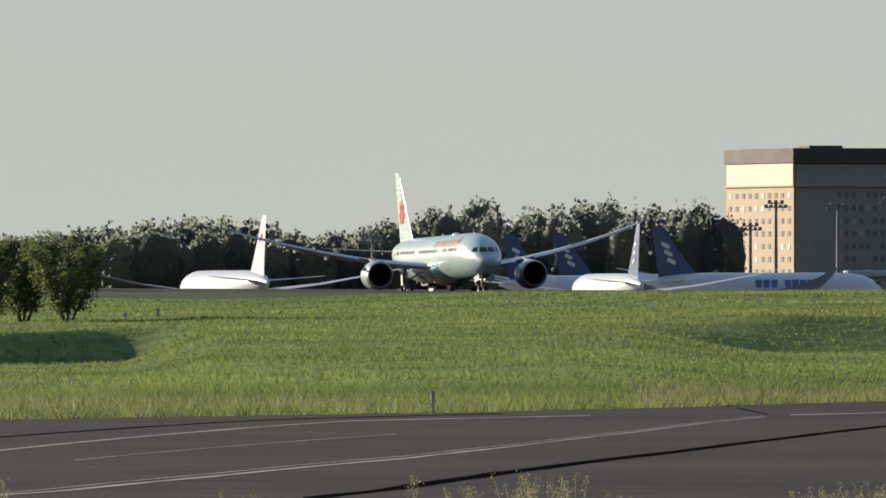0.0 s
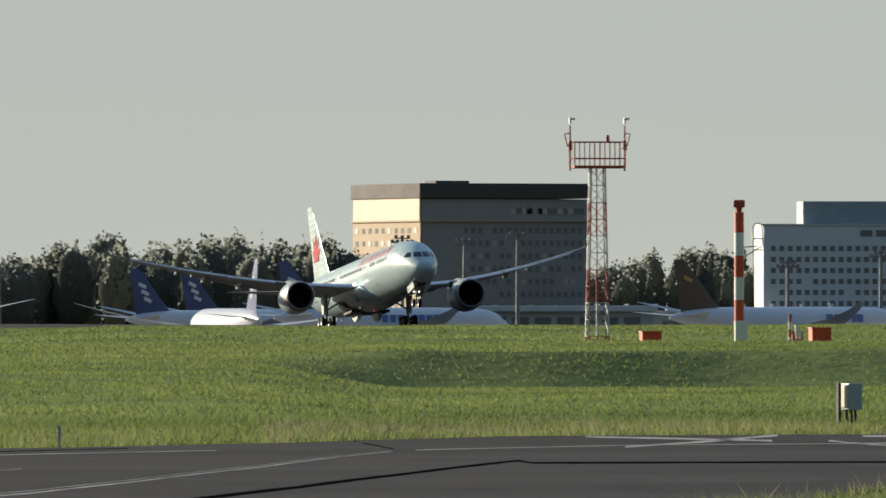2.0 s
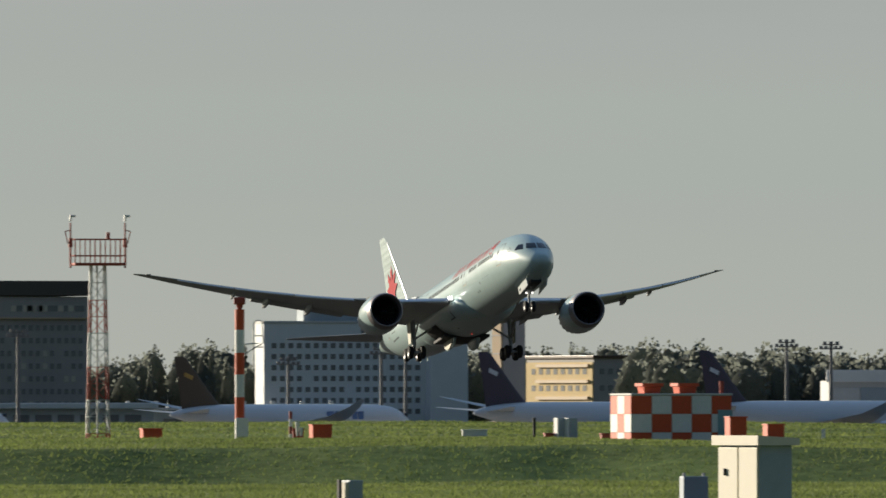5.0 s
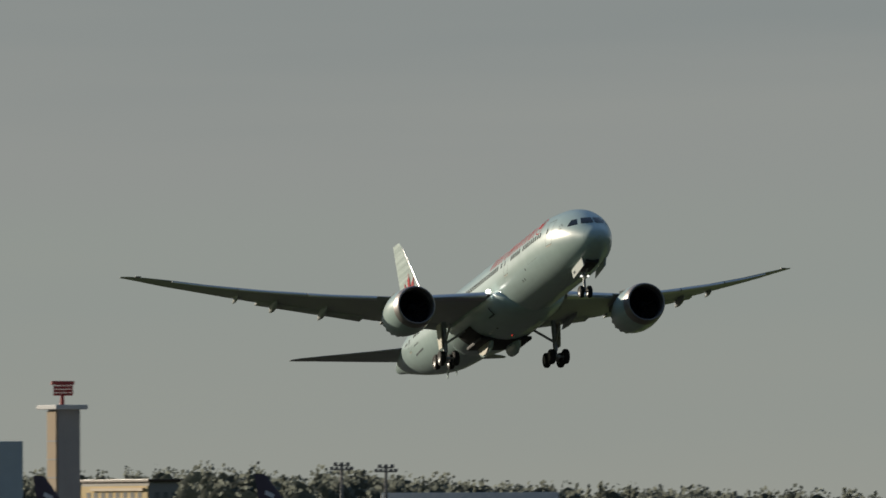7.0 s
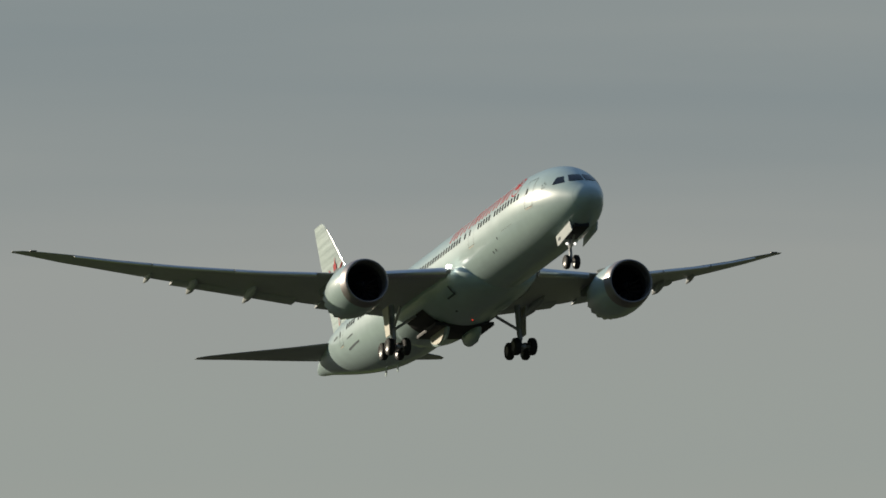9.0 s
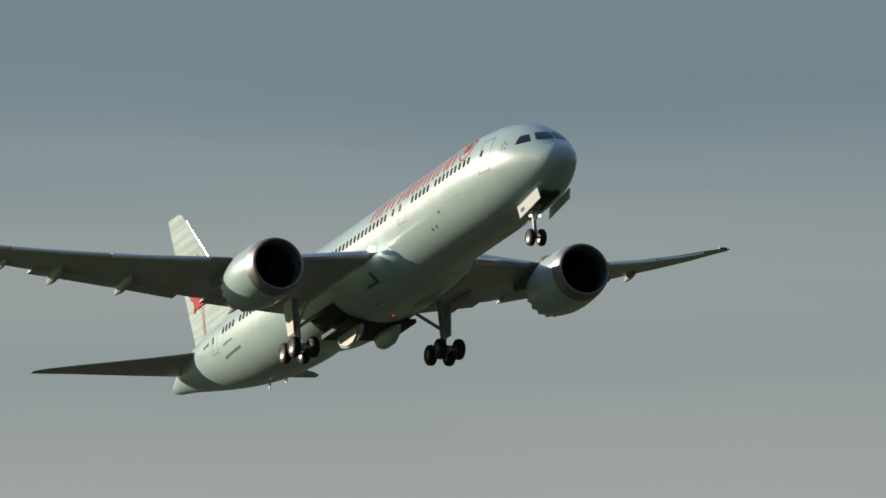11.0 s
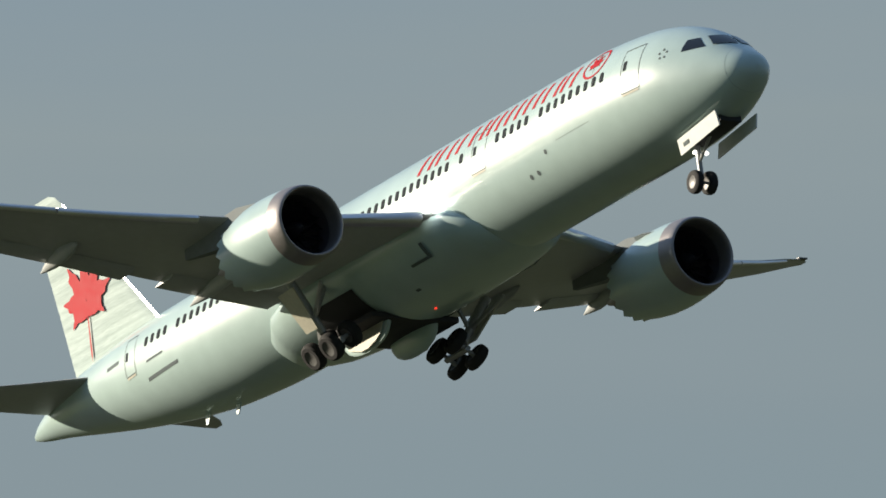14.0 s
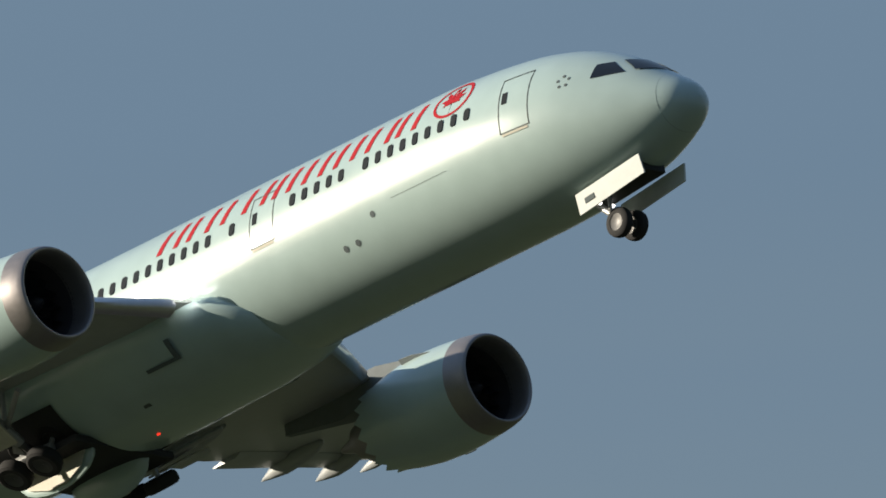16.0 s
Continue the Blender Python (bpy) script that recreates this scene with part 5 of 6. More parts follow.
# ---- aircraft on the apron ----
def parked_jet(label, az, r, heading, k, body, tail, mark, bars=None, mark_n=3, step=None, z0=-4.7):
    """heading: degrees by which the nose turns right of pointing at the viewer; k: size against the departing jet."""
    a = heading - az - 90
    m = Matrix.Translation(polar(az, r, z0 + 4.62 * k)) @ Matrix.Rotation(radians(a), 4, "Z") @ Matrix.Translation((31 * k, 0, 0))
    j = thing("parked_airliner", label, "airplane", m)
    bm = bmesh.new()
    rings = []
    for s in [0.05, 0.3, 0.8, 1.6, 2.6, 4, 6, 9, 20, 32, 42, 46, 50, 54, 58, 61, 62.6]:
        top, bot, w = curve_at(BODY, s)
        c, h = (top + bot) / 2, (top - bot) / 2
        rings.append([(-s * k, k * w * math.cos(2 * math.pi * q / 28), k * (c + h * math.sin(2 * math.pi * q / 28))) for q in range(28)])
    part("fuselage", loft(bm, rings), body, j)
    for side in (-1, 1):
        bm = bmesh.new()
        wing_loft(bm, [(y * k, lx * k, tx * k, z * k * 0.75, tk * k, 0) for y, lx, tx, z, tk, _ in WING[::2] + WING[-1:]], side)
        part("wing", bm, M_WINGGREY, j, smooth=60)
        bm = bmesh.new()
        lathe(bm, [(x * k, q * k) for x, q in ((-22.2, 0.2), (-22.2, 1.2), (-21.2, 1.25), (-21, 1.36), (-21.4, 1.55), (-23.2, 1.72), (-25.4, 1.6), (-26.3, 1.3), (-26.3, 0.9), (-27.8, 0.5))], 24, -2.2 * k, side * 9.2 * k)
        part("engine", bm, body, j, "engine nacelle", smooth=60)
        bm = bmesh.new()
        wing_loft(bm, [(y * k, lx * k, tx * k, z * k, tk * k, 0) for y, lx, tx, z, tk in ((0.8, -53.6, -60.2, 1.25, 0.75), (5, -57.5, -61.4, 1.6, 0.45), (9.6, -61.6, -63, 2.05, 0.1))], side)
        part("tailplane", bm, M_WINGGREY, j, smooth=60)
        bm = bmesh.new()
        tube(bm, (-31 * k, side * 4.6 * k, -1.0 * k), (-31 * k, side * 4.6 * k, -4.0 * k), 0.25 * k, n=8)
        g = part("main_gear", bm, M_STRUT, j)
        for x in (-0.7, 0.7):
            part("wheel", tube(bmesh.new(), ((-31 + x) * k, (side * 4.6 - 0.8) * k, -4.0 * k), ((-31 + x) * k, (side * 4.6 + 0.8) * k, -4.0 * k), 0.62 * k, n=14), M_TYRE, g)
    bm = bmesh.new()
    wing_loft(bm, [(z * k, lx * k, tx * k, 0, tk * k, 0) for z, lx, tx, tk in ((1.6, -48.6, -59.6, 0.95), (6, -53.2, -60.3, 0.68), (11.4, -58.4, -61.5, 0.34), (11.8, -59.2, -61.5, 0.1))], 1, True)
    fin = part("fin", bm, tail, j, "painted tail fin", smooth=60)
    for side in (-1, 1):
        for q in range(mark_n):
            z, x = 8.2 - 1.5 * q, -58.0 + 0.75 * q
            part("tail_mark", box(bmesh.new(), (x * k, side * (0.13 + 0.03 * q) * k, z * k), (2.2 * k, 0.12, 0.75 * k), 0.0, Matrix.Rotation(radians(20), 4, "Y")), mark, fin, smooth=0)
        if bars:
            for s, ln in bars:
                part("name_bar", box(bmesh.new(), (-s * k, side * 2.83 * k, 0.9 * k), (ln * k, 0.14, 1.5 * k)), M_BLUEBAR, j, "plain blue name bar", smooth=0)
    bm = bmesh.new()
    tube(bm, (-5.5 * k, 0, -2.5 * k), (-5.5 * k, 0, -4.1 * k), 0.14 * k, n=8)
    g = part("nose_gear", bm, M_STRUT, j)
    part("wheel", tube(bmesh.new(), (-5.5 * k, -0.5 * k, -4.1 * k), (-5.5 * k, 0.5 * k, -4.1 * k), 0.5 * k, n=14), M_TYRE, g)
    for side in (-1, 1):
        part("cockpit_pane", box(bmesh.new(), (-2.9 * k, side * 0.95 * k, 1.05 * k), (0.5 * k, 1.5 * k, 0.45 * k), 0.0, Matrix.Rotation(radians(side * -32), 4, "Z") @ Matrix.Rotation(radians(-35), 4, "Y")), M_GLASS, j, smooth=0)
    if step:
        d = Matrix.Rotation(radians(a), 3, "Z") @ Vector((step, 0, 0))
        taxiing.append((j, d))
    return j


taxiing = []
CARGO = tuple((s, 1.5) for s in (36, 33.9, 31.8, 28.2, 26.2, 24.2, 22.2, 20.2))
parked_jet("white freighter with a navy tail parked on the apron", 11.8, 2330, 134, 0.96, M_JWHITE, M_NAVY, M_JWHITE, CARGO)
parked_jet("white airliner with a navy tail taxiing in sunlight", 11.09, 2150, -170, 0.94, M_JWHITE, M_NAVY, M_JWHITE, None, 3, 4.0)
parked_jet("white airliner with a red mark on its tail taxiing in sunlight", 9.36, 2120, -168, 1.02, M_JWHITE, M_JWHITE, M_RED, None, 1, 4.6)
parked_jet("white freighter with a navy tail parked behind others", 11.08, 2420, 134, 0.9, M_JWHITE, M_NAVY, M_JWHITE)
parked_jet("white freighter with a navy tail parked at the apron end", 11.3, 2560, 134, 0.94, M_JWHITE, M_NAVY, M_JWHITE)
parked_jet("white freighter with a brown tail and gold mark", 13.6, 2300, 134, 0.97, M_JWHITE, M_BROWN, M_GOLD, ((24, 1.6), (22, 1.2), (20, 1.6), (17.6, 1.2), (16, 1.4)), 1)
parked_jet("white freighter with a dark purple tail", 15.0, 2300, 134, 1.02, M_JWHITE, M_PURPLE, M_JWHITE, None, 1)
parked_jet("white freighter with a dark purple tail parked at the end", 16.0, 2340, 134, 1.04, M_JWHITE, M_PURPLE, M_JWHITE, None, 1)


# ---- airfield equipment on the grass ----
def build_wind_mast():
    t = thing("wind_mast", "red and white lattice mast with railed platform and wind sensors", "mast", onground(12.72, 673, 8))
    for z0, z1, m in ((0, 0.42, M_BROWNRED), (0.42, 2.2, M_STEEL), (2.2, 3.95, M_BROWNRED), (3.95, 5.75, M_STEEL), (5.75, 7.5, M_BROWNRED), (7.5, 9.35, M_STEEL)):
        w0, w1 = 0.55 - 0.02 * z0, 0.55 - 0.02 * z1
        for sx, sy in ((-1, -1), (1, -1), (1, 1), (-1, 1)):
            part("leg", tube(bmesh.new(), (sx * w0, sy * w0, z0), (sx * w1, sy * w1, z1), 0.045, n=6), m, t)
        n = max(1, round((z1 - z0) / 0.9))
        for k in range(n):
            za, zb = z0 + (z1 - z0) * k / n, z0 + (z1 - z0) * (k + 1) / n
            for (ax, ay), (bx, by) in (((-1, -1), (1, -1)), ((1, -1), (1, 1)), ((1, 1), (-1, 1)), ((-1, 1), (-1, -1))):
                part("brace", tube(bmesh.new(), (ax * w0, ay * w0, za), (bx * w1, by * w1, zb), 0.02, n=5), m, t, smooth=0)
                part("brace", tube(bmesh.new(), (ax * w0, ay * w0, zb), (bx * w0, by * w0, zb), 0.022, n=5), m, t, smooth=0)
        part("cable_duct", tube(bmesh.new(), (-0.1, -w0, z0), (-0.1, -w1, z1), 0.05, n=6), m, t)
    part("platform", box(bmesh.new(), (0, 0, 9.4), (2.75, 2.2, 0.14), 0.03), M_BROWNRED, t, "dark red platform", smooth=0)
    for sy in (-1.05, 1.05):
        for k in range(11):
            part("baluster", tube(bmesh.new(), (-1.35 + 0.27 * k, sy, 9.4), (-1.35 + 0.27 * k, sy, 10.72), 0.018 if k % 5 else 0.035, n=5), M_BROWNRED, t, smooth=0)
        for z in (9.85, 10.72):
            part("rail", tube(bmesh.new(), (-1.36, sy, z), (1.36, sy, z), 0.03, n=5), M_BROWNRED, t, smooth=0)
    for sx in (-1.36, 1.36):
        for z in (9.85, 10.72):
            part("rail", tube(bmesh.new(), (sx, -1.05, z), (sx, 1.05, z), 0.03, n=5), M_BROWNRED, t, smooth=0)
    for sx in (-1, 1):
        bm = bmesh.new()
        tube(bm, (sx * 1.46, 0, 9.2), (sx * 1.46, 0, 11.6), 0.055, 0.045, 8)
        tube(bm, (sx * 1.46, 0, 10.3), (sx * 1.46, 0, 10.8), 0.13, 0.1, 8)
        tube(bm, (sx * 1.46, 0, 11.2), (sx * 1.75, 0, 11.15), 0.03, n=6)
        tube(bm, (sx * 1.75, 0, 11.15), (sx * 1.6, 0, 10.5), 0.03, n=6)
        a = part("sensor_arm", bm, M_BROWNRED, t, "dark sensor post")
        bm = bmesh.new()
        box(bm, (sx * 1.46, 0, 11.85), (0.1, 0.3, 0.34), 0.03)
        box(bm, (sx * 1.46 + 0.12, 0, 11.95), (0.3, 0.06, 0.12), 0.02)
        part("anemometer", bm, M_WHITE, a, "white wind sensor", smooth=0)
    part("lamp", tube(bmesh.new(), (0.55, 0, 10.7), (0.55, 0, 11.1), 0.12, 0.09, 10), M_BROWNRED, t, "red obstruction lamp")


def build_pole():
    p = thing("marker_pole", "tall red and white banded pole with a lamp head and box", "pole", onground(13.36, 672))
    for z0, z1, m in ((0.0, 1.2, M_WHITE), (1.2, 2.35, M_ORANGE), (2.35, 3.55, M_WHITE), (3.55, 4.7, M_ORANGE), (4.7, 5.92, M_WHITE), (5.92, 7.0, M_ORANGE)):
        part("band", tube(bmesh.new(), (0, 0, z0), (0, 0, z1), 0.255, n=20), m, p)
    bm = bmesh.new()
    tube(bm, (0, 0, 7.0), (0, 0, 7.25), 0.12, 0.2, 12)
    box(bm, (0, 0, 7.45), (0.62, 0.5, 0.4), 0.08)
    part("lamp_head", bm, M_BROWNRED, p, "dark red lamp head", smooth=0)
    part("switch_box", box(bmesh.new(), (0.12, -0.32, 0.75), (0.66, 0.4, 1.0), 0.04), M_WHITE, p, "white switch box", smooth=0)
    bm = bmesh.new()
    pts = [(0.72, 0, 3.9), (0.72, 0, 6.1), (0.8, 0, 6.35), (1.0, 0, 6.42), (1.2, 0, 6.35), (1.26, 0, 5.2)]
    for a, b in zip(pts, pts[1:]):
        tube(bm, a, b, 0.035, n=6)
    for a, b in (((0.2, 0, 4.6), (1.2, 0, 5.2)), ((0.2, 0, 5.15), (1.0, 0, 5.2)), ((0.72, 0, 5.6), (1.26, 0, 5.6)), ((0.72, 0, 5.0), (1.26, 0, 5.0))):
        tube(bm, a, b, 0.035, n=6)
    part("ladder_cage", bm, M_STEEL, p, "small steel ladder cage")


def small_box(az, r, w, d, h, m, label, rz=12, name="equipment_box", lid=None, lift=0.0):
    b = thing(name, label, "box", onground(az, r, rz))
    part("body", box(bmesh.new(), (0, 0, h / 2 + lift), (w, d, h), 0.03), m, b, smooth=0)
    part("lid", box(bmesh.new(), (0, 0, h + 0.03 + lift), (w + 0.08, d + 0.08, 0.07), 0.02), lid or m, b, smooth=0)
    if lift:
        for sx in (-1, 1):
            part("leg", box(bmesh.new(), (sx * w * 0.36, 0, lift / 2), (0.07, 0.07, lift)), M_STEEL, b, smooth=0)
    return b


def build_checker():
    c = thing("checker_cabin", "equipment cabin painted in red and white squares", "cabin", onground(15.13, 620, 20))
    W, D, H = 5.2, 2.95, 2.26
    part("core", box(bmesh.new(), (W / 2, D / 2, H / 2), (W - 0.06, D - 0.06, H)), M_WHITE, c, smooth=0)
    for i in range(5):
        for j, (z0, z1) in enumerate(((0, 0.45), (0.45, 1.35), (1.35, 2.24))):
            m = M_BROWNRED if (i + j) % 2 == 0 else M_WHITE
            part("panel", box(bmesh.new(), (W * (i + 0.5) / 5, 0.0, (z0 + z1) / 2), (W / 5 - 0.02, 0.07, z1 - z0 - 0.02)), M_ORANGE if m is M_BROWNRED else M_WHITE, c, smooth=0)
    for i in range(3):
        for j, (z0, z1) in enumerate(((0, 0.45), (0.45, 1.35), (1.35, 2.24))):
            m = M_ORANGE if (i + j) % 2 == 0 else M_WHITE
            part("panel", box(bmesh.new(), (0.0, D * (i + 0.5) / 3, (z0 + z1) / 2), (0.07, D / 3 - 0.02, z1 - z0 - 0.02)), m, c, smooth=0)
    part("roof", box(bmesh.new(), (W / 2, D / 2, H + 0.05), (W + 0.1, D + 0.1, 0.1), 0.02), M_SHED, c, smooth=0)
    for x in (1.35, 3.2):
        bm = bmesh.new()
        loft(bm, [[(x + sx * q, 1.2 + sy * q, H + z) for sx, sy in ((-1, -1), (1, -1), (1, 1), (-1, 1))] for z, q in ((0.05, 0.4), (0.42, 0.46), (0.45, 0.55), (0.6, 0.55))])
        part("roof_vent", bm, M_ORANGE, c, "flared red roof vent", smooth=0)
    part("roof_lamp", tube(bmesh.new(), (4.9, 0.6, H), (4.9, 0.6, H + 0.7), 0.1, 0.14, 8), M_BROWNRED, c)
    part("service_door", box(bmesh.new(), (4.85, -0.04, 0.8), (0.75, 0.08, 1.5), 0.02), M_TEAL, c, "teal service door", smooth=0)


def build_cabinets():
    b = thing("roadside_cabinet", "tall cream metal cabinet, shaded side painted grey, with sloped cap", "cabinet", onground(15.711, 180, 30))
    H = 2.13
    # the shaded side's blue-grey is put in as the body colour
    part("body", box(bmesh.new(), (0.26, 0.58, H / 2), (0.52, 1.16, H), 0.015), M_GREYP, b, smooth=0)
    part("front", box(bmesh.new(), (-0.01, 0.3, H / 2), (0.05, 0.52, H - 0.06), 0.01), M_CREAM, b, "cream door", smooth=0)
    part("front", box(bmesh.new(), (-0.01, 0.87, H / 2), (0.05, 0.55, H - 0.06), 0.01), M_CREAM, b, "cream door", smooth=0)
    bm = bmesh.new()
    loft(bm, [[(-0.09, y, H), (0.6, y, H), (0.6, y, H + 0.1), (-0.09, y, H + 0.14)] for y in (-0.08, 1.24)])
    part("cap", bm, M_CREAM, b, "overhanging cream cap", smooth=0)
    for z in (1.75, 0.9):
        part("latch", box(bmesh.new(), (-0.05, 0.93, z), (0.04, 0.03, 0.1), 0.008), M_DARK, b, smooth=0)
    g = thing("post_cabinet", "small grey-blue cabinet on dark legs", "cabinet", onground(13.857, 345, 30))
    part("body", box(bmesh.new(), (0.06, 0, 0.86), (0.42, 0.5, 0.72), 0.02), M_GREYP, g, smooth=0)
    part("side_panel", box(bmesh.new(), (-0.17, 0, 0.86), (0.04, 0.4, 0.6), 0.01), M_CREAM, g, "cream side panel", smooth=0)
    part("post", box(bmesh.new(), (-0.3, 0.05, 0.62), (0.09, 0.12, 1.24), 0.01), M_DARK, g, "dark post", smooth=0)
    for x in (-0.05, 0.1, 0.22):
        part("leg", tube(bmesh.new(), (x, 0, 0.0), (x - 0.05, 0, 0.55), 0.04, n=8), M_DARK, g, "dark conduit leg")
    g = thing("post_cabinet", "low dark blue-grey cabinet on twin posts", "cabinet", onground(15.41, 290, 20))
    part("body", box(bmesh.new(), (0, 0, 1.15), (0.6, 0.3, 0.75), 0.02), M_GREYP, g, smooth=0)
    for x in (-0.24, 0.24):
        part("post", tube(bmesh.new(), (x, 0, 0), (x, 0, 1.6), 0.04, n=8), M_STEEL, g)


build_wind_mast()
build_pole()
build_checker()
build_cabinets()
small_box(12.96, 673, 1.05, 0.8, 0.6, M_ORANGE, "low orange-red equipment box on the grass")
small_box(13.725, 673, 1.05, 0.9, 0.82, M_ORANGE, "orange-red equipment box on the grass")
small_box(13.62, 676, 0.6, 0.5, 0.62, M_BROWNRED, "dull red box beside a striped post")
small_box(15.60, 600, 0.85, 0.75, 1.25, M_ORANGE, "tall orange-red box beside the checkered cabin", 20)
small_box(15.77, 640, 0.9, 0.75, 0.8, M_ORANGE, "orange-red box behind the cream cabinet", 20)
small_box(14.755, 640, 0.45, 0.4, 0.42, M_BROWNRED, "small dull red box by the white panels")
small_box(15.01, 632, 0.45, 0.4, 0.42, M_BROWNRED, "small dull red box by the checkered cabin")
small_box(14.42, 668, 1.3, 0.4, 0.3, M_WHITE, "low white light fitting in the grass", 5, "ground_light", None, 0.12)
for a, w, m in ((14.80, 0.34, M_WHITE), (14.845, 0.34, M_WHITE)):
    s = thing("panel_post", "upright white and grey twin panel on the grass", "panel", onground(a, 640, 28), "twin upright panels")
    part("panel", box(bmesh.new(), (-0.12, 0, 0.62), (0.1, 0.42, 1.24), 0.02), m, s, "white panel", smooth=0)
    part("backing", box(bmesh.new(), (0.2, 0.05, 0.62), (0.5, 0.4, 1.22), 0.02), M_GREYP, s, "grey-blue backing", smooth=0)
s = thing("striped_post", "short red and white post with small lamps", "post", onground(13.59, 671))
for k in range(4):
    part("band", tube(bmesh.new(), (0, 0, 0.4 * k), (0, 0, 0.4 * k + 0.4), 0.09, n=10), M_WHITE if k % 2 == 0 else M_BROWNRED, s)
for x, z in ((0.35, 1.05), (0.55, 0.75)):
    part("lamp", tube(bmesh.new(), (x, 0, 0.3), (x, 0, z), 0.05, 0.11, 8), M_WHITE, s, "white lamp cup")
s = thing("marker_post", "thin dark post in the grass", "post", onground(14.69, 650))
part("post", tube(bmesh.new(), (0, 0, 0), (0, 0, 1.15), 0.07, 0.09, 8), M_DARK, s)
for a, r, h in ((15.995, 640, 0.62), (9.048, 640, 0.55), (8.9, 655, 0.45), (10.29, 285, 0.5), (11.18, 640, 0.0)):
    if h:
        s = thing("marker_post", "short pale marker post in the grass", "post", onground(a, r))
        part("post", box(bmesh.new(), (0, 0, h / 2), (0.09 if r < 400 else 0.2, 0.08, h), 0.01), M_WHITE if a > 15 else M_STEEL, s, smooth=0)


def build_far_mast():
    t = thing("red_mast", "red lattice mast with a small railed top", "mast", onground(20.4, 560, 10))
    H = 1.75 + 0.6 * 560 * math.pi / 180 + 1.15
    bm = bmesh.new()
    for sx, sy in ((-1, -1), (1, -1), (1, 1), (-1, 1)):
        tube(bm, (sx * 0.4, sy * 0.4, 0), (sx * 0.35, sy * 0.35, H), 0.05, n=6)
    for k in range(9):
        z0, z1 = H * k / 9, H * (k + 1) / 9
        for (ax, ay), (bx, by) in (((-1, -1), (1, -1)), ((1, -1), (1, 1)), ((1, 1), (-1, 1)), ((-1, 1), (-1, -1))):
            tube(bm, (ax * 0.38, ay * 0.38, z0), (bx * 0.38, by * 0.38, z1), 0.025, n=5)
            tube(bm, (ax * 0.38, ay * 0.38, z1), (bx * 0.38, by * 0.38, z1), 0.025, n=5)
    part("mast_section", bm, M_BROWNRED, t, smooth=0)
    part("platform", box(bmesh.new(), (0.05, 0, H - 0.9), (1.1, 1.0, 0.1)), M_BROWNRED, t, smooth=0)
    bm = bmesh.new()
    for x in (-0.45, -0.1, 0.25, 0.55):
        tube(bm, (x, -0.45, H - 0.9), (x, -0.45, H + 0.1), 0.025, n=5)
    tube(bm, (-0.45, -0.45, H + 0.1), (0.55, -0.45, H + 0.1), 0.03, n=5)
    part("railing", bm, M_BROWNRED, t, smooth=0)
    part("lamp", tube(bmesh.new(), (0, 0, H), (0, 0, H + 0.4), 0.09, 0.05, 8), M_ORANGE, t, "red lamp")


build_far_mast()
small_box(18.67, 250, 2.1, 1.5, 4.15, M_SHED, "pale flat-roofed equipment hut on the grass", 10, "equipment_hut", M_WHITE)


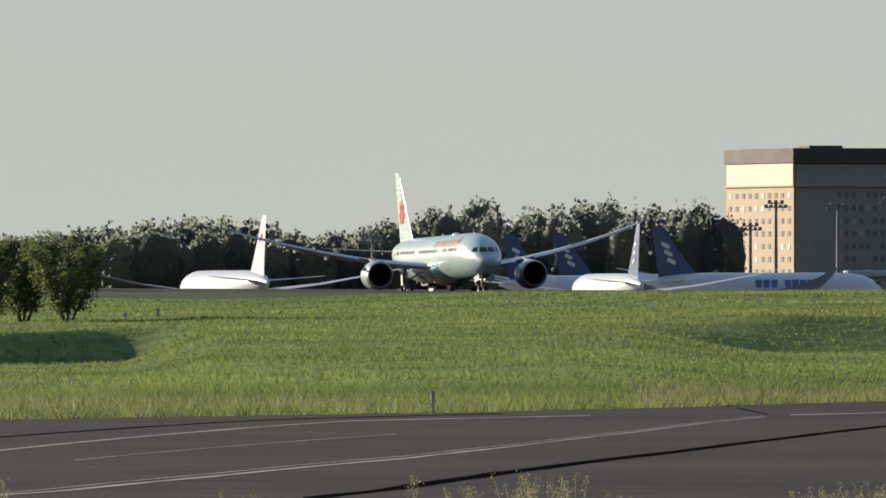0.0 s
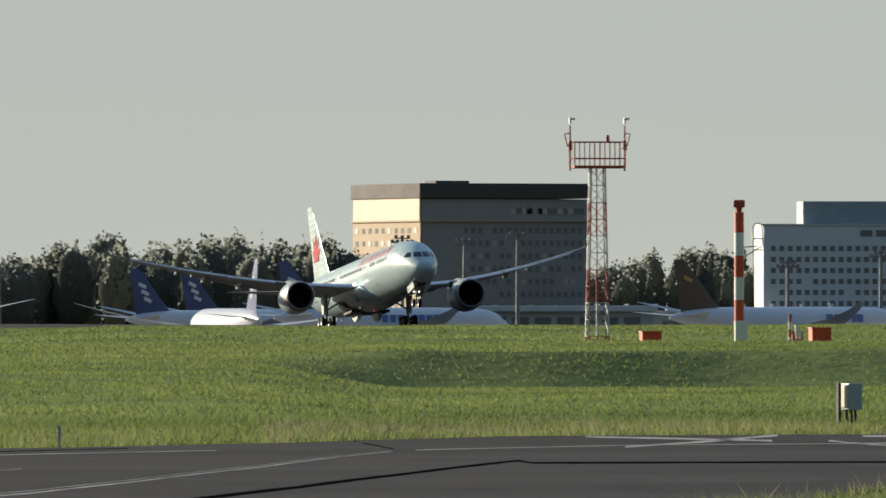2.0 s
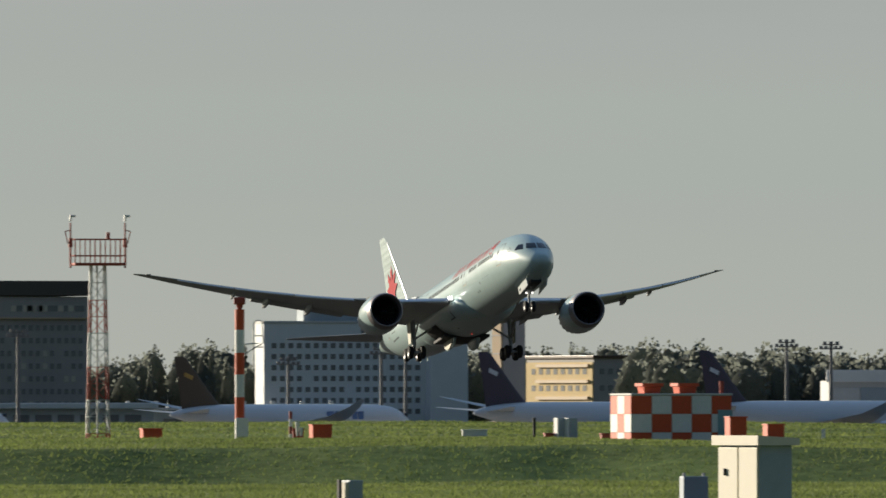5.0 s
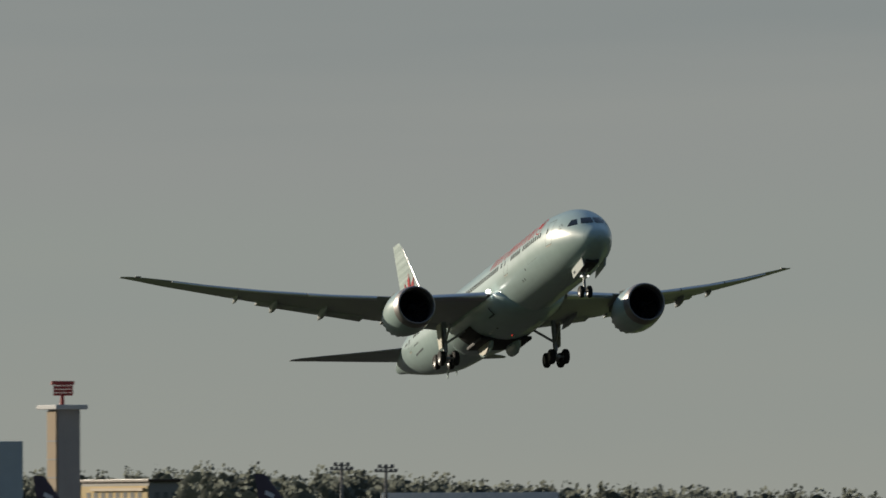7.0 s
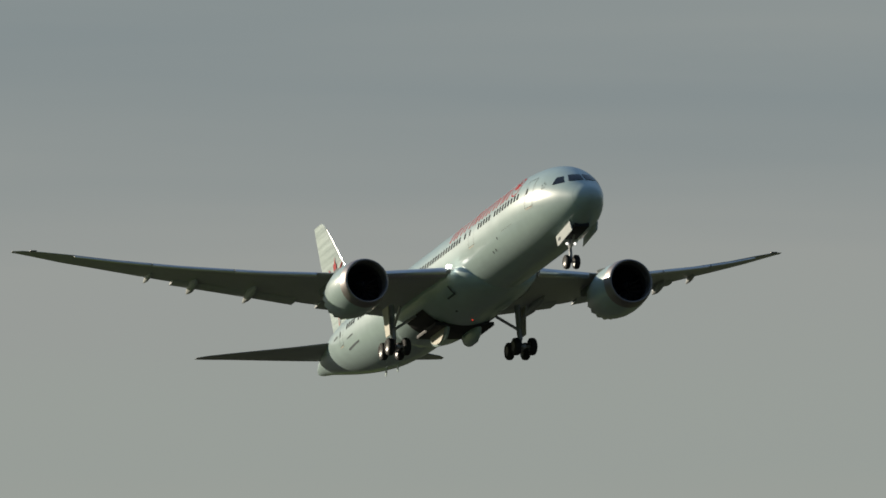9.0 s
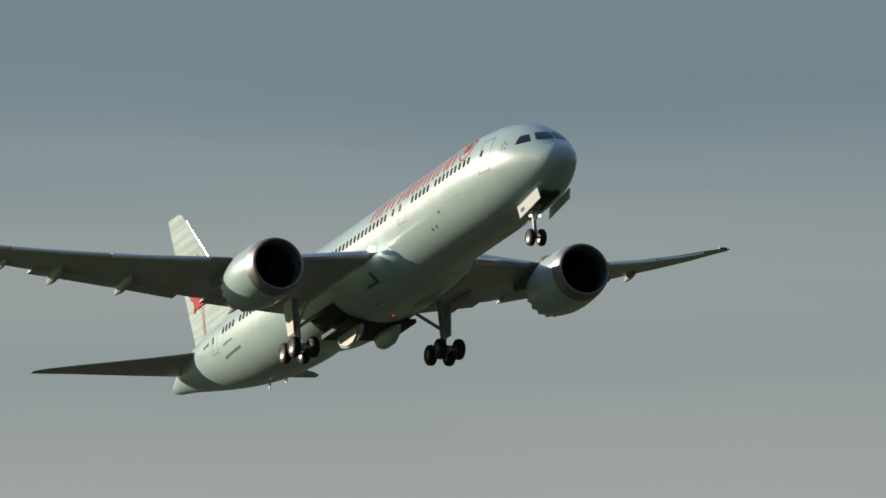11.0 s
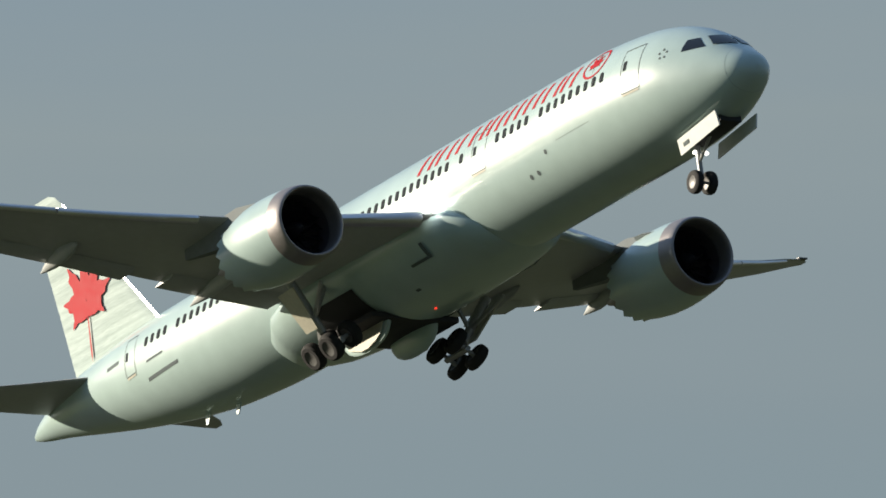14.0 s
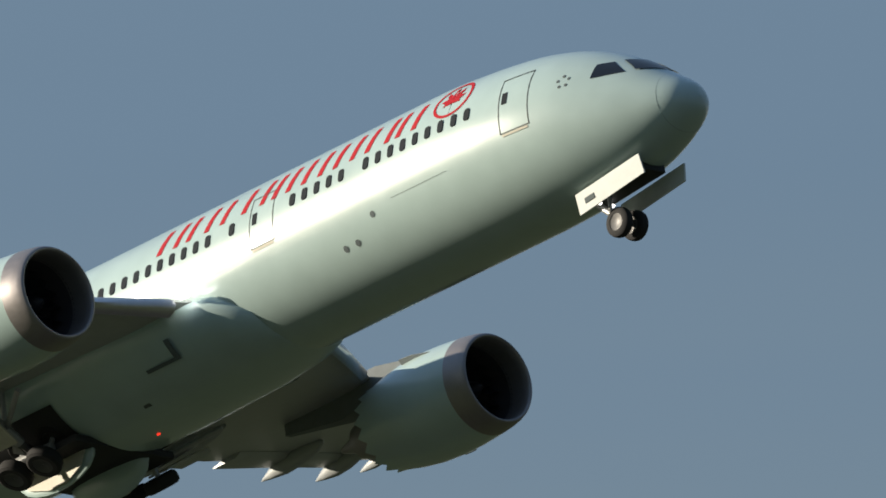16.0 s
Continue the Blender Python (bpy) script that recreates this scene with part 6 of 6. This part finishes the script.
# ---- what moves ----
JET_ROWS = (  # seconds, x, y, z, bank, pitch, heading
    (0, 295.76, 1588.08, 4.69, 0.48, -0.90, -88.91),
    (0.5, 297.03, 1546.75, 5.28, 0.66, -1.70, -89.03),
    (1, 298.32, 1505.41, 6.10, 0.85, -2.90, -89.17),
    (1.5, 299.64, 1464.08, 7.03, 0.95, -4.10, -89.11),
    (2, 301.00, 1422.75, 7.91, 0.86, -5.20, -88.97),
    (2.5, 302.42, 1381.38, 8.88, 0.79, -6.11, -89.06),
    (3, 303.64, 1339.99, 9.88, 0.73, -6.72, -89.11),
    (3.5, 305.04, 1298.47, 11.09, 0.68, -7.48, -89.30),
    (4, 306.18, 1256.93, 12.68, 0.58, -8.15, -89.50),
    (4.5, 307.23, 1215.34, 14.69, 0.55, -8.81, -89.58),
    (5, 308.46, 1173.69, 17.05, 0.48, -9.43, -89.72),
    (7.3, 308.47, 984.54, 28.96, 0.85, -11.60, -90.29),
    (7.5, 308.38, 968.34, 30.08, 0.87, -11.65, -90.29),
    (8, 308.12, 927.88, 32.90, 0.93, -11.74, -90.39),
    (8.5, 307.82, 887.49, 35.75, 0.89, -12.01, -90.51),
    (11, 305.82, 688.03, 51.43, 0.39, -12.43, -90.08),
    (11.5, 305.46, 647.82, 54.70, 0.80, -12.34, -90.26),
    (12, 305.06, 607.52, 57.98, 0.97, -12.33, -90.41),
    (12.5, 304.56, 567.11, 61.28, 0.77, -12.22, -90.71),
    (13, 303.96, 526.50, 64.59, 0.24, -12.29, -90.80),
    (13.5, 303.26, 485.71, 67.89, -0.24, -12.22, -90.86),
    (14, 302.47, 444.77, 71.17, -0.42, -11.87, -91.02),
    (14.5, 301.58, 403.63, 74.44, -0.41, -11.79, -91.10),
    (15, 300.57, 362.33, 77.69, -0.50, -11.74, -91.22),
    (15.5, 299.45, 320.91, 80.95, -0.82, -11.83, -91.51),
    (16, 298.24, 279.44, 84.20, -1.23, -11.76, -91.91),
)


def motions():
    walk(jet, [(t, pose(x, y, z, b, p, h)) for t, x, y, z, b, p, h in JET_ROWS])
    # nose leg folds forward
    walk(nose_gear, [(t, pose(-5.55, 0, -2.9 + up, 0, -a, 0)) for t, a, up in
                     ((0, 0, 0.25), (0.8, 0, 0.2), (1.5, 0, 0), (13.6, 0, 0), (14.5, 12, 0.0), (15.2, 28, 0), (16, 48, 0.0))])
    # main legs reach down at lift-off, then swing inboard
    for mg, side in main_gears:
        walk(mg, [(t, pose(-31.2, side * 4.9, -1.9 + up, side * -a, 0, 0)) for t, up, a in
                  ((0, 0.4, 0), (1.8, 0.35, 0), (2.8, 0, 0), (3.6, 0, 0), (12.5, 0, 1), (13.0, 0, 18), (13.5, 0, 27), (14.0, 0, 34), (14.5, 0, 40), (15, 0, 46), (15.5, 0, 53), (16, 0, 60))])
    for ob, step in taxiing:
        m = ob.matrix_basis.copy()
        walk(ob, [(0, m), (16, Matrix.Translation(Vector(step) * 16) @ m)])


motions()
